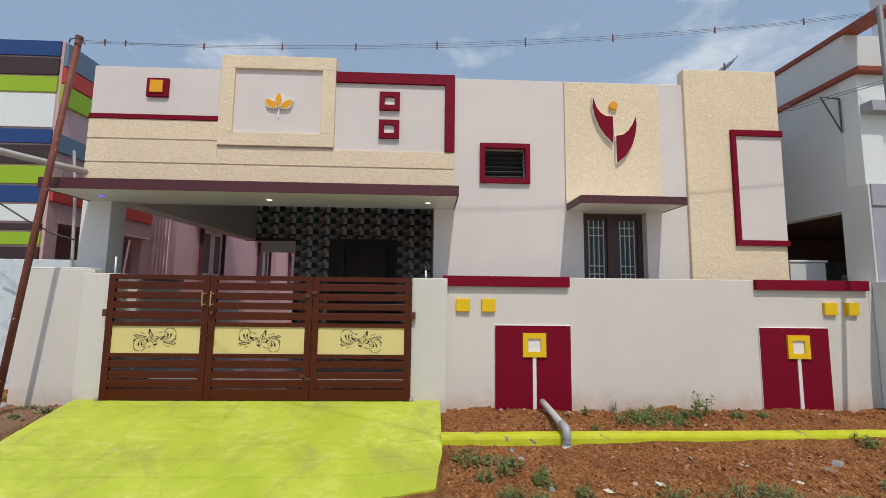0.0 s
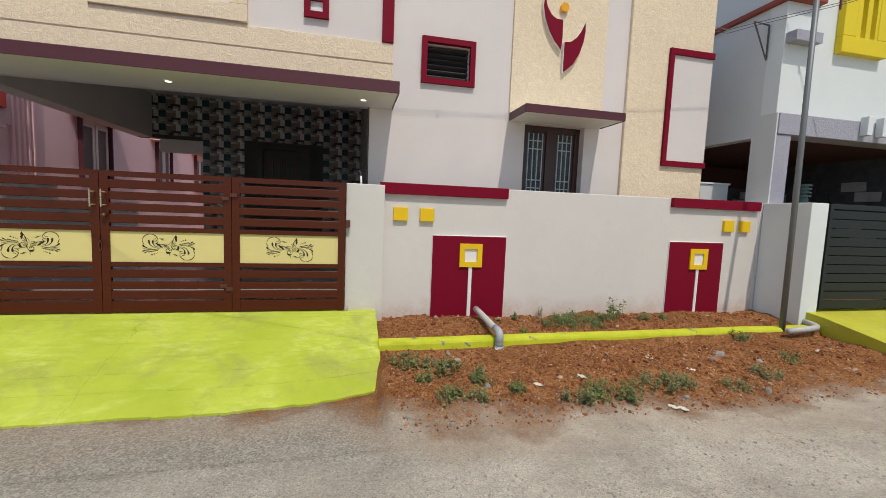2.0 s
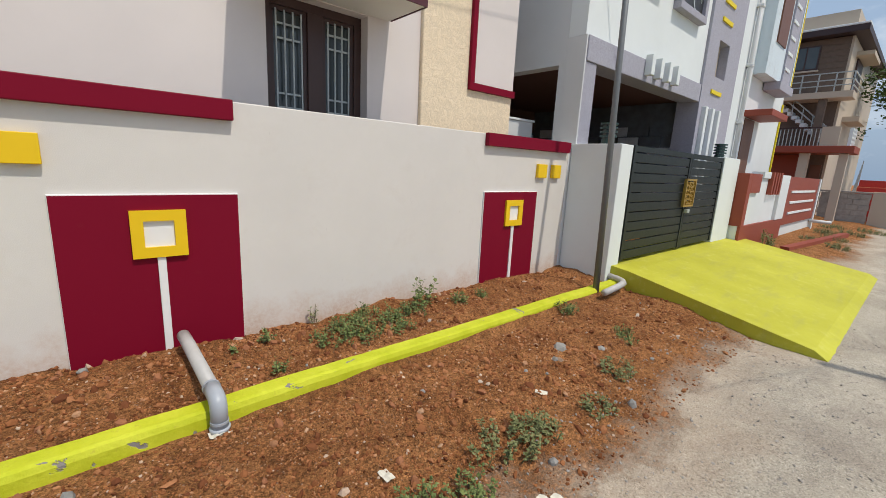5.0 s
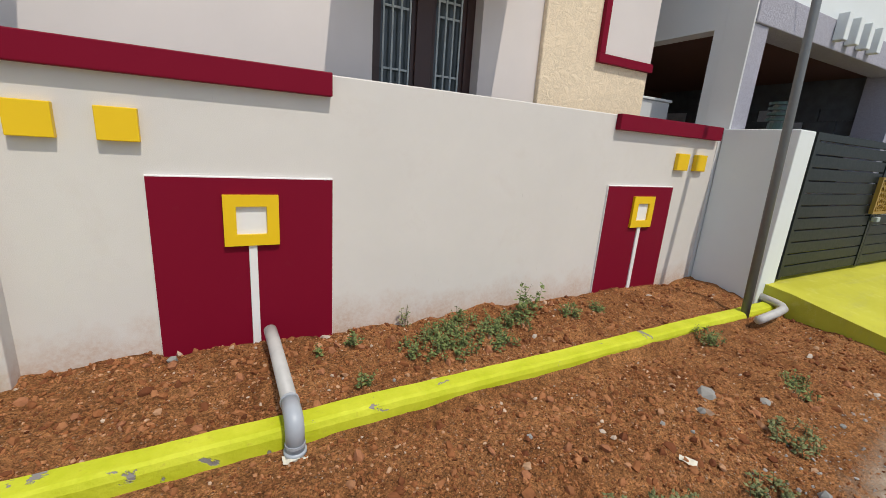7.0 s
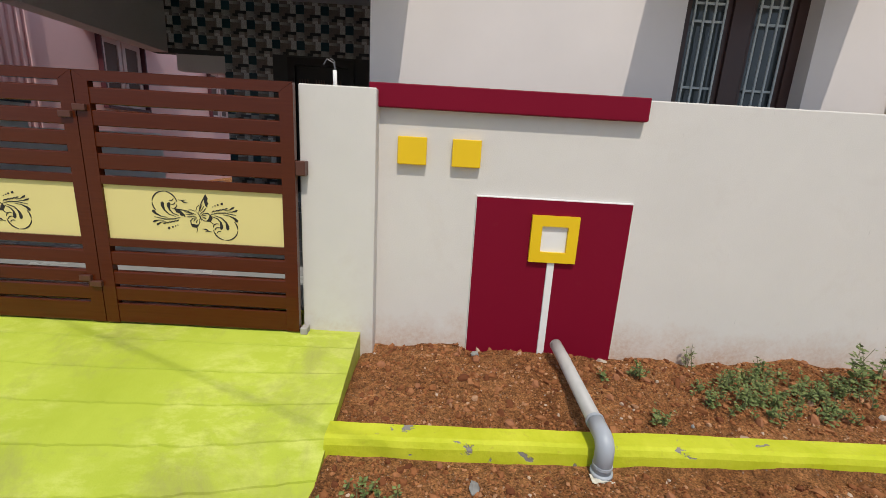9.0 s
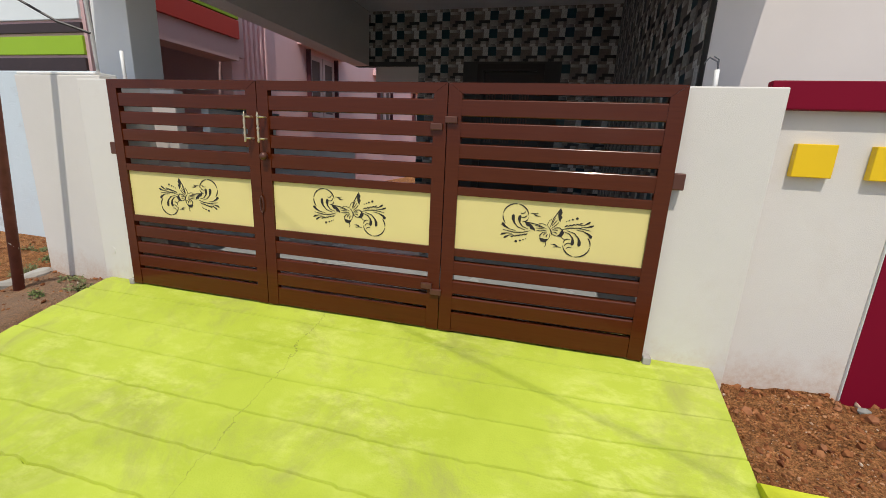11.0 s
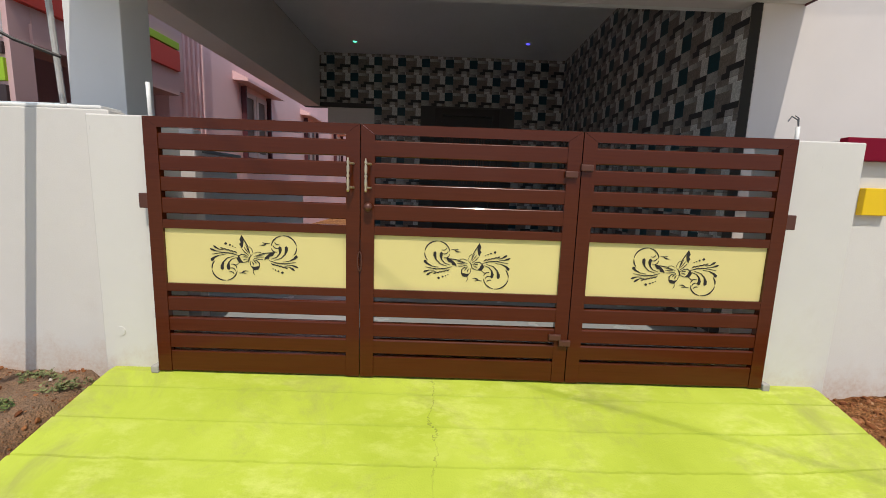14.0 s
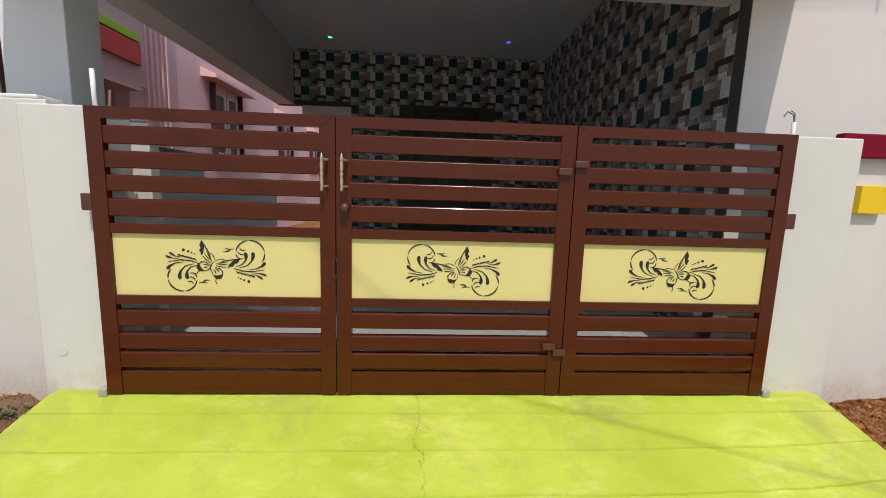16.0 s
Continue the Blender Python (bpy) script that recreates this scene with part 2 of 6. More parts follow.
def glaze(name, c, c2, lean=0.0):
    """One printed colour of an elevation tile; a slab print runs from light to dark across the tile."""
    m = Mat(name, 0.33, spec=0.4)
    x, y, z = m.xyz()
    run = m.math("FRACT", m.math("MULTIPLY_ADD", x, 1 / 0.225, m.math("MULTIPLY", z, 1.5)))
    base = m.mix(run if lean else m.noise(9, 4), c, c2)
    vein = m.ramp(m.noise(34, 6, 0.7, dist=1.4), [(0.42, 0.82), (0.62, 1.22)])
    m.color(m.mix(1.0, base, vein, "MULTIPLY"))
    return m.m


def gate_paint():
    m = Mat("gate_enamel", 0.2, spec=0.18)
    streak = m.node("ShaderNodeMapping", Vector=m.co)
    streak.inputs["Scale"].default_value = (1.5, 1.5, 30)
    n = m.noise(3, 5, 0.6, streak.outputs["Vector"])
    m.color(m.mix(n, (0.06, 0.0108, 0.0024), (0.092, 0.018, 0.0042)))
    m.rough(m.math("MULTIPLY_ADD", m.noise(5, 4), 0.16, 0.14))
    m.b.inputs["Coat Weight"].default_value = 0.3
    m.b.inputs["Coat Roughness"].default_value = 0.05
    m.bump(n, 0.06, 0.003)
    return m.m


def leafmat(name, a, b):
    m = Mat(name, 0.6, spec=0.3)
    g = m.node("ShaderNodeNewGeometry")
    m.color(m.mix(g.outputs["Random Per Island"], a, b))
    m.b.inputs["Subsurface Weight"].default_value = 0.0
    return m.m


def glassmat(name, c=(0.02, 0.025, 0.03)):
    m = Mat(name, 0.06, spec=0.6)
    m.color(m.mix(m.noise(2.5, 3), c, shade(c, 1.8)))
    return m.m


def glow(name, c, power):
    m = Mat(name, 0.5)
    m.color(c)
    m.b.inputs["Emission Color"].default_value = (*c, 1)
    m.b.inputs["Emission Strength"].default_value = power
    return m.m


OFFWHITE = splashed_paint("off_white_wall_paint", (0.668, 0.635, 0.594))
HOUSE_WHITE = paint("house_wall_paint", (0.675, 0.618, 0.59), dirt=0.06)
TRIM_WHITE = paint("white_trim_paint", (0.80, 0.79, 0.77), dirt=0.08)
SOFFIT = paint("soffit_paint", (0.70, 0.69, 0.66), dirt=0.04)
GREY_PAINT = paint("grey_column_paint", (0.74, 0.735, 0.725), dirt=0.05)
CREAM = stucco("cream_texture_plaster", (0.80, 0.665, 0.485))
MAROON = paint("maroon_gloss_paint", (0.19, 0.0045, 0.021), rough=0.5, dirt=0.02, grain=0.06, spec=0.1)
FASCIA = paint("dark_maroon_fascia_paint", (0.085, 0.022, 0.03), rough=0.45, dirt=0.04, grain=0.08)
YELLOW = paint("yellow_tile_paint", (0.80, 0.52, 0.006), rough=0.4, dirt=0.04, grain=0.06)
ORANGE = paint("orange_ornament_paint", (0.80, 0.37, 0.012), rough=0.4, dirt=0.03, grain=0.06)
LIME = lime_paint()
KERB = kerb_paint()
EARTH = earth()
GLAZES = [glaze("teal_glaze", (0.008, 0.04, 0.054), (0.013, 0.062, 0.078)), glaze("pale_glaze", (0.6, 0.585, 0.56), (0.7, 0.685, 0.66)), glaze("slab_glaze", (0.6, 0.58, 0.55), (0.17, 0.155, 0.145), 1.0), glaze("brown_glaze", (0.18, 0.15, 0.128), (0.28, 0.24, 0.21)), glaze("black_glaze", (0.022, 0.021, 0.024), (0.05, 0.047, 0.048)), glaze("grey_glaze", (0.36, 0.34, 0.315), (0.46, 0.44, 0.42))]
GROUT = plain("dark_tile_grout", (0.07, 0.066, 0.062), 0.8)
GATE = gate_paint()
PANEL = plain("cream_gate_panel", (0.72, 0.61, 0.25), 0.42, vary=0.04, scale=4)
BLACK = plain("black_cutwork", (0.018, 0.014, 0.014), 0.5)
BRASS = plain("worn_brass", (0.62, 0.52, 0.36), 0.3, 0.8)
STEEL_BROWN = plain("brown_fitting", (0.10, 0.035, 0.022), 0.4, 0.2)
PVC = plain("grey_pvc", (0.45, 0.435, 0.415), 0.5, vary=0.22, scale=12)
PVC_BLUE = plain("blue_grey_pvc_elbow", (0.36, 0.385, 0.42), 0.42, vary=0.1, scale=12)
GALV = plain("grey_steel_pole", (0.17, 0.18, 0.185), 0.5, 0.3, vary=0.15)
WIRE = plain("aluminium_wire", (0.12, 0.12, 0.13), 0.5, 0.4)
INSUL = plain("maroon_spacer", (0.16, 0.02, 0.025), 0.5)
WINFRAME = plain("dark_brown_window_frame", (0.05, 0.022, 0.018), 0.4)
GRILL = plain("white_window_bars", (0.40, 0.44, 0.44), 0.4)
GLASS = glassmat("dark_window_glass", (0.045, 0.055, 0.058))
ROOM_SHEET = plain("dim_grey_green_sheet", (0.10, 0.13, 0.125), 0.6)
DARKVENT = plain("dark_louvre", (0.03, 0.03, 0.032), 0.5)
DOORWOOD = plain("dark_door_wood", (0.022, 0.012, 0.009), 0.4)
CEIL = paint("portico_ceiling_paint", (0.84, 0.83, 0.82), dirt=0.03)
BEAM = paint("portico_beam_paint", (0.76, 0.70, 0.66), dirt=0.05)
FLOORTILE = plain("grey_floor_tile", (0.36, 0.37, 0.37), 0.25, scale=3)
CONCRETE = plain("rough_concrete", (0.36, 0.335, 0.30), 0.9, vary=0.35, bump=0.4, scale=8)
PINK = paint("pink_wall_paint", (0.82, 0.53, 0.535), dirt=0.08)
PINK_DARK = paint("dusty_pink_paint", (0.60, 0.39, 0.39), dirt=0.08)
RED_BAND = paint("red_band_paint", (0.50, 0.05, 0.035), dirt=0.06)
BLUE_BAND = paint("blue_band_paint", (0.015, 0.055, 0.20), dirt=0.06)
DARK_BAND = paint("dark_brown_band_paint", (0.045, 0.027, 0.028), dirt=0.1)
GREEN_BAND = paint("green_band_paint", (0.30, 0.47, 0.02), dirt=0.06)
STEEL_BLUE = paint("steel_blue_band_paint", (0.13, 0.2, 0.28), dirt=0.1)


def peeling_paint(name, c):
    """Old lime wash with grey damp patches and peeled spots."""
    m = Mat(name, 0.75, spec=0.2)
    base = m.mix(m.ramp(m.noise(0.7, 5, 0.6), [(0.3, 0.0), (0.7, 1.0)]), shade(c, 0.94), shade(c, 1.03))
    where = m.ramp(m.noise(0.8, 3, 0.5), [(0.42, 0.0), (0.55, 1.0)])
    peel = m.ramp(m.noise(7, 7, 0.7, dist=0.7), [(0.53, 0.0), (0.58, 1.0)])
    base = m.mix(m.math("MULTIPLY", m.math("MULTIPLY", peel, where), 0.4), base, (0.36, 0.35, 0.34))
    m.color(m.mix(m.math("MULTIPLY", m.ramp(m.noise(2.0, 6, 0.7), [(0.55, 0.0), (0.8, 1.0)]), 0.3), base, (0.45, 0.42, 0.4)))
    m.bump(m.math("SUBTRACT", m.noise(60, 4), m.math("MULTIPLY", peel, 0.8)), 0.3, 0.006)
    return m.m


def flecked_pole():
    """Red-oxide primer with a few white paint flecks and rust."""
    m = Mat("red_oxide_pole", 0.6, spec=0.3)
    base = m.mix(m.ramp(m.noise(9, 6, 0.7), [(0.35, 0.0), (0.7, 1.0)]), (0.13, 0.04, 0.03), (0.21, 0.068, 0.05))
    mp = m.node("ShaderNodeMapping", Vector=m.co)
    mp.inputs["Scale"].default_value = (1.6, 1.6, 1.0)
    fleck = m.ramp(m.noise(15, 4, 0.6, mp.outputs["Vector"], 0.5), [(0.675, 0.0), (0.685, 1.0)])
    m.color(m.mix(fleck, base, (0.62, 0.58, 0.55)))
    m.bump(m.noise(70, 4), 0.25, 0.004)
    return m.m


BLUEWHITE = peeling_paint("pale_blue_wall_paint", (0.60, 0.68, 0.73))
ORANGE_SCRAP = plain("orange_wrapper", (0.62, 0.27, 0.05), 0.5)
RUST = flecked_pole()
N_WHITE = paint("bright_white_wall_paint", (0.71, 0.745, 0.745), dirt=0.05)
N_SIDE = paint("grey_white_wall_paint", (0.62, 0.63, 0.63), dirt=0.08)
LAVENDER = stucco("lavender_texture_plaster", (0.39, 0.385, 0.445), 1.4)
N_GATE = plain("black_green_gate_paint", (0.006, 0.0105, 0.0095), 0.5)
GOLD = plain("gold_gate_ornament", (0.40, 0.25, 0.05), 0.4, 0.3)


def old_ramp_paint():
    """Sun-bleached yellow ramp paint with dull streaks and scuffs."""
    m = Mat("yellow_ramp_paint", 0.65, spec=0.25)
    mp = m.node("ShaderNodeMapping", Vector=m.co)
    mp.inputs["Scale"].default_value = (0.5, 2.4, 1.0)
    base = m.mix(m.ramp(m.noise(1.1, 6, 0.62), [(0.32, 0.0), (0.68, 1.0)]), (0.42, 0.40, 0.03), (0.52, 0.50, 0.05))
    streak = m.ramp(m.noise(3.0, 7, 0.7, mp.outputs["Vector"], 0.2), [(0.52, 0.0), (0.66, 1.0)])
    base = m.mix(m.math("MULTIPLY", streak, 0.4), base, (0.36, 0.34, 0.09))
    m.color(m.mix(m.math("MULTIPLY", m.ramp(m.noise(8, 8, 0.72), [(0.54, 0.0), (0.68, 1.0)]), 0.35), base, (0.62, 0.60, 0.18)))
    m.bump(m.math("ADD", m.noise(6, 5), m.noise(90, 4)), 0.35, 0.006)
    return m.m


OLIVE = old_ramp_paint()
BROWNRED = paint("brick_red_paint", (0.27, 0.055, 0.03), dirt=0.06)
WOOD = plain("brown_window_wood", (0.15, 0.06, 0.03), 0.5)
N_YELLOW = paint("bright_yellow_paint", (0.75, 0.58, 0.01), dirt=0.05)
DARKTILE = plain("dark_slate_tile", (0.10, 0.115, 0.13), 0.35, vary=0.6, scale=6)
PALESLATE = plain("pale_slate_tile", (0.5, 0.54, 0.58), 0.3, vary=0.3, scale=6)
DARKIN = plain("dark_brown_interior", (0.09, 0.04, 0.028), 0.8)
FARBROWN = plain("brown_brick_facing", (0.14, 0.10, 0.075), 0.85, vary=0.3, scale=9)
BEIGE = paint("beige_wall_paint", (0.50, 0.42, 0.33), dirt=0.08)
LAMPGREEN = plain("dark_green_lamp_metal", (0.02, 0.05, 0.045), 0.4)
BROWNGLASS = plain("dim_brown_glass", (0.13, 0.085, 0.075), 0.7)
PALEFRAME = plain("pale_pink_window_frame", (0.66, 0.5, 0.49), 0.5)
LEAF = leafmat("weed_leaf", (0.075, 0.11, 0.028), (0.21, 0.25, 0.08))
LEAF_DRY = leafmat("dry_weed_leaf", (0.11, 0.135, 0.045), (0.24, 0.24, 0.1))
TREE_LEAF = leafmat("tree_leaf", (0.035, 0.07, 0.016), (0.1, 0.16, 0.04))
BARK = plain("tree_bark", (0.12, 0.09, 0.065), 0.9, vary=0.3, bump=0.5, scale=14)
STEM = plain("weed_stem", (0.12, 0.12, 0.05), 0.7)


def stonemat(name, stops):
    m = Mat(name, 0.95, spec=0.15)
    g = m.node("ShaderNodeNewGeometry")
    c = m.ramp(g.outputs["Random Per Island"], stops)
    m.color(m.mix(m.noise(40, 4), c, shade2(m, c, 0.75)))
    m.bump(m.noise(90, 4), 0.4, 0.006)
    return m.m


STONE = stonemat("loose_clod", [(0, (0.15, 0.05, 0.022)), (0.5, (0.30, 0.115, 0.045)), (0.9, (0.43, 0.19, 0.085)), (0.97, (0.53, 0.33, 0.2)), (1.0, (0.58, 0.5, 0.42))])
FINE_STONE = stonemat("fine_gravel", [(0, (0.12, 0.04, 0.016)), (0.4, (0.30, 0.11, 0.04)), (0.82, (0.46, 0.2, 0.085)), (0.96, (0.56, 0.31, 0.17)), (1.0, (0.66, 0.52, 0.4))])
GREYSTONE = plain("grey_stone_chip", (0.27, 0.26, 0.24), 0.9, vary=0.25, bump=0.5, scale=20)
REDSTONE = plain("red_stone", (0.31, 0.125, 0.055), 0.95, vary=0.3, bump=0.5, scale=20)
PAPER = plain("pale_scrap", (0.62, 0.58, 0.48), 0.8)
GRIT = plain("road_grit", (0.33, 0.30, 0.27), 0.9, vary=0.3, bump=0.3, scale=50)


# ---- building helpers ----


def thing(name, label, category, at=(0, 0, 0), group="", kind=""):
    ob = new(name)
    ob.empty_display_size = 0.1
    ob.location = at
    return tagged(ob, label, category, group, kind)


def solid(name, bm, mat, label="", category="", group="", kind="", smooth=False):
    me = bpy.data.meshes.new(name)
    bm.normal_update()
    bm.to_mesh(me)
    bm.free()
    for mm in mat if isinstance(mat, (list, tuple)) else (mat,):
        me.materials.append(mm)
    if smooth:
        for p in me.polygons:
            p.use_smooth = True
    return tagged(new(name, me), label, category, group, kind)


def part(name, bm, mat, parent, label="", smooth=False):
    """One mesh, in world metres, under a thing or a part that stands unturned."""
    ob = solid(name, bm, mat, label, smooth=smooth)
    ob.parent = parent
    top = parent
    shift = Vector((0, 0, 0))
    while top:
        shift += top.location
        top = top.parent
    ob.location = -shift
    return ob


def box(bm, x0, x1, y0, y1, z0, z1, bevel=0.0, mat=0):
    vs = [bm.verts.new((x, y, z)) for x in (x0, x1) for y in (y0, y1) for z in (z0, z1)]
    fs = [bm.faces.new([vs[i] for i in q]) for q in ((0, 1, 3, 2), (4, 6, 7, 5), (0, 4, 5, 1), (2, 3, 7, 6), (0, 2, 6, 4), (1, 5, 7, 3))]
    for f in fs:
        f.material_index = mat
    if bevel:
        es = list({e for f in fs for e in f.edges})
        bmesh.ops.bevel(bm, geom=es, offset=bevel, segments=2, profile=0.5, affect="EDGES")
    return bm


def B(*a, bevel=0.0):
    return box(bmesh.new(), *a, bevel=bevel)


def prism(bm, pts, y0, y1, mat=0):
    """A flat outline of (x, z) pairs, thick from y0 (front) to y1."""
    a = [bm.verts.new((x, y0, z)) for x, z in pts]
    b = [bm.verts.new((x, y1, z)) for x, z in pts]
    n = len(pts)
    fs = [bm.faces.new(a), bm.faces.new(b[::-1])]
    fs += [bm.faces.new((a[i], b[i], b[(i + 1) % n], a[(i + 1) % n])) for i in range(n)]
    for f in fs:
        f.material_index = mat
    bmesh.ops.recalc_face_normals(bm, faces=fs)
    return bm


def tube(bm, pts, r, sides=12, caps=True):
    """A round tube along points; r is one radius or one for each point."""
    pts = [Vector(p) for p in pts]
    rs = r if isinstance(r, (list, tuple)) else [r] * len(pts)
    rings, u = [], None
    for i, p in enumerate(pts):
        d = (pts[min(i + 1, len(pts) - 1)] - pts[max(i - 1, 0)]).normalized()
        if u is None:
            u = d.cross(Vector((0, 0, 1)) if abs(d.z) < 0.9 else Vector((1, 0, 0)))
        u = (u - d * u.dot(d)).normalized()
        v = d.cross(u)
        rings.append([bm.verts.new(p + rs[i] * (math.cos(a) * u + math.sin(a) * v)) for a in (2 * math.pi * k / sides for k in range(sides))])
    for a, b in zip(rings, rings[1:]):
        for k in range(sides):
            bm.faces.new((a[k], a[(k + 1) % sides], b[(k + 1) % sides], b[k]))
    if caps:
        bm.faces.new(rings[0][::-1])
        bm.faces.new(rings[-1])
    return bm


def T(pts, r, sides=12):
    return tube(bmesh.new(), pts, r, sides)


def wall_xz(x0, x1, y0, y1, z0, z1, holes=()):
    """A wall along x with rectangular openings (x0, x1, z0, z1) right through it."""
    bm = bmesh.new()
    xs = sorted({x0, x1, *(v for h in holes for v in h[:2])})
    zs = sorted({z0, z1, *(v for h in holes for v in h[2:])})
    solidc = {}
    for i in range(len(xs) - 1):
        for k in range(len(zs) - 1):
            cx, cz = (xs[i] + xs[i + 1]) / 2, (zs[k] + zs[k + 1]) / 2
            solidc[i, k] = not any(h[0] < cx < h[1] and h[2] < cz < h[3] for h in holes)
    vert = {}

    def v(i, j, k):
        if (i, j, k) not in vert:
            vert[i, j, k] = bm.verts.new((xs[i], (y0, y1)[j], zs[k]))
        return vert[i, j, k]

    for (i, k), s in solidc.items():
        if not s:
            continue
        bm.faces.new((v(i, 0, k), v(i + 1, 0, k), v(i + 1, 0, k + 1), v(i, 0, k + 1)))
        bm.faces.new((v(i, 1, k), v(i, 1, k + 1), v(i + 1, 1, k + 1), v(i + 1, 1, k)))
        if not solidc.get((i - 1, k)):
            bm.faces.new((v(i, 0, k), v(i, 0, k + 1), v(i, 1, k + 1), v(i, 1, k)))
        if not solidc.get((i + 1, k)):
            bm.faces.new((v(i + 1, 0, k), v(i + 1, 1, k), v(i + 1, 1, k + 1), v(i + 1, 0, k + 1)))
        if not solidc.get((i, k - 1)):
            bm.faces.new((v(i, 0, k), v(i, 1, k), v(i + 1, 1, k), v(i + 1, 0, k)))
        if not solidc.get((i, k + 1)):
            bm.faces.new((v(i, 0, k + 1), v(i + 1, 0, k + 1), v(i + 1, 1, k + 1), v(i, 1, k + 1)))
    return bm


def frame_bm(x0, x1, z0, z1, w, y0, y1, bevel=0.0):
    """A rectangular frame of width w in the plane of a facade, mitred into one mesh."""
    bm = bmesh.new()
    box(bm, x0, x1, y0, y1, z1 - w, z1, bevel)
    box(bm, x0, x1, y0, y1, z0, z0 + w, bevel)
    box(bm, x0, x0 + w, y0, y1, z0 + w, z1 - w, bevel)
    box(bm, x1 - w, x1, y0, y1, z0 + w, z1 - w, bevel)
    return bm


def recalc(bm):
    bmesh.ops.recalc_face_normals(bm, faces=bm.faces)
    return bm


# ---- ground ----
def ground_z(x, y):
    """Road, then the dirt verge rising to the wall, with lumps."""
    def ease(a, b, v):
        t = max(0.0, min(1.0, (v - a) / (b - a)))
        return t * t * (3 - 2 * t)

    z = -0.37 + 0.18 * ease(2.9, 4.35, y) + 0.06 * ease(4.5, 5.1, y)
    if x > 0.3 and y < 4.47:
        z -= 0.05 * ease(3.75, 4.3, y)
    if -4.3 < x < 0.33 and y > 2.9:
        # under the ramp the soil stays low
        low = ease(-4.3, -4.05, x) * (1 - ease(0.26, 0.33, x))
        return z + (-0.40 - z) * low
    if y > 2.3 and -9 < x < 13 and y < 6.3:
        k = ease(2.5, 3.6, y) * (1 - 0.6 * ease(5.5, 6.2, y))
        p = Vector((x, y, 0))
        k *= 1 - 0.65 * ease(3.9, 4.3, y) * (1 - ease(4.6, 4.9, y))
        z += k * (0.035 * noise.noise(p * 1.7) + 0.022 * noise.noise(p * 5.3) + 0.016 * noise.noise(p * 9.0) + 0.012 * noise.noise(p * 17.0))
        z += 0.03 * ease(4.7, 5.3, y) * noise.noise(p * 3.1 + Vector((7, 1, 0)))
    if -6 < x < 8 and -1.5 < y < 3.2:
        z += 0.006 * noise.noise(Vector((x, y, 4)) * 6.0)
    return z


def make_ground():
    def steps(a, b, fine, far):
        out = [a + fine * i for i in range(int(round((b - a) / fine)) + 1)]
        lo, hi, g = a, b, fine
        while g < far:
            g *= 1.7
            lo, hi = lo - g, hi + g
            out = [lo] + out + [hi]
        return out

    xs, ys = steps(-6.0, 8.4, 0.05, 320), steps(1.2, 5.6, 0.045, 320)
    nx = len(xs)
    verts = [(x, y, ground_z(x, y)) for y in ys for x in xs]
    faces = [(j * nx + i, j * nx + i + 1, (j + 1) * nx + i + 1, (j + 1) * nx + i) for j in range(len(ys) - 1) for i in range(nx - 1)]
    me = bpy.data.meshes.new("ground")
    me.from_pydata(verts, [], faces)
    me.materials.append(EARTH)
    for p in me.polygons:
        p.use_smooth = True
    tagged(new("ground", me), "red gravelly soil verge running into a pale dusty road", "ground", kind="structure")


make_ground()


def make_ramp():
    """Sloped drive with scored grooves across it, a rounded foot and a short landing."""
    n, gap = 150, 0.235
    prof = [(5.55, 0.0), (5.2, 0.0)]
    y = 5.06
    while y > 3.7:
        z = -0.355 * ((5.2 - y) / 1.5) ** 1.05
        prof += [(y + 0.008, z), (y + 0.002, z - 0.013), (y - 0.004, z - 0.013), (y - 0.008, z)]
        y -= gap
    foot = 3.58

    def outline(x):
        # how far the foot reaches out: rounder in the middle, cut back beside the soil
        t = (x + 4.0) / 4.33
        return 0.24 * max(0.0, (t - 0.72) / 0.28) ** 1.5 + 0.03 * noise.noise(Vector((x * 2.2, 0, 0))) + 0.022 * noise.noise(Vector((x * 8.5, 3, 0))) + 0.012 * noise.noise(Vector((x * 21.0, 7, 0)))

    bm = bmesh.new()
    rows = []
    xs = [-4.0 + 4.335 * i / n for i in range(n + 1)]
    for x in xs:
        o = outline(x)
        line = []
        for yy, z in prof + [(foot + 0.06, -0.364), (foot, -0.382)]:
            k = max(0.0, (5.2 - yy) / (5.2 - foot))
            line.append(bm.verts.new((x, yy + o * k, z + 0.004 * noise.noise(Vector((x * 3, yy * 3, 2))))))
        line.append(bm.verts.new((x, foot + o, -0.6)))
        rows.append(line)
    for a, b in zip(rows, rows[1:]):
        for i in range(len(a) - 1):
            bm.faces.new((a[i], a[i + 1], b[i + 1], b[i]))
    for line, s in ((rows[0], 1), (rows[-1], -1)):
        low = [bm.verts.new((v.co.x, v.co.y, -0.6)) for v in line[:-1]] + [line[-1]]
        for i in range(len(line) - 1):
            f = (line[i], low[i], low[i + 1], line[i + 1])
            if len(set(f)) == 4:
                bm.faces.new(f if s > 0 else f[::-1])
            else:
                bm.faces.new((line[i], low[i], line[i + 1]) if s > 0 else (line[i + 1], low[i], line[i]))
    recalc(bm)
    solid("ramp", bm, LIME, "lime-yellow painted concrete driveway ramp with scored grooves", "ramp", kind="structure")


make_ramp()


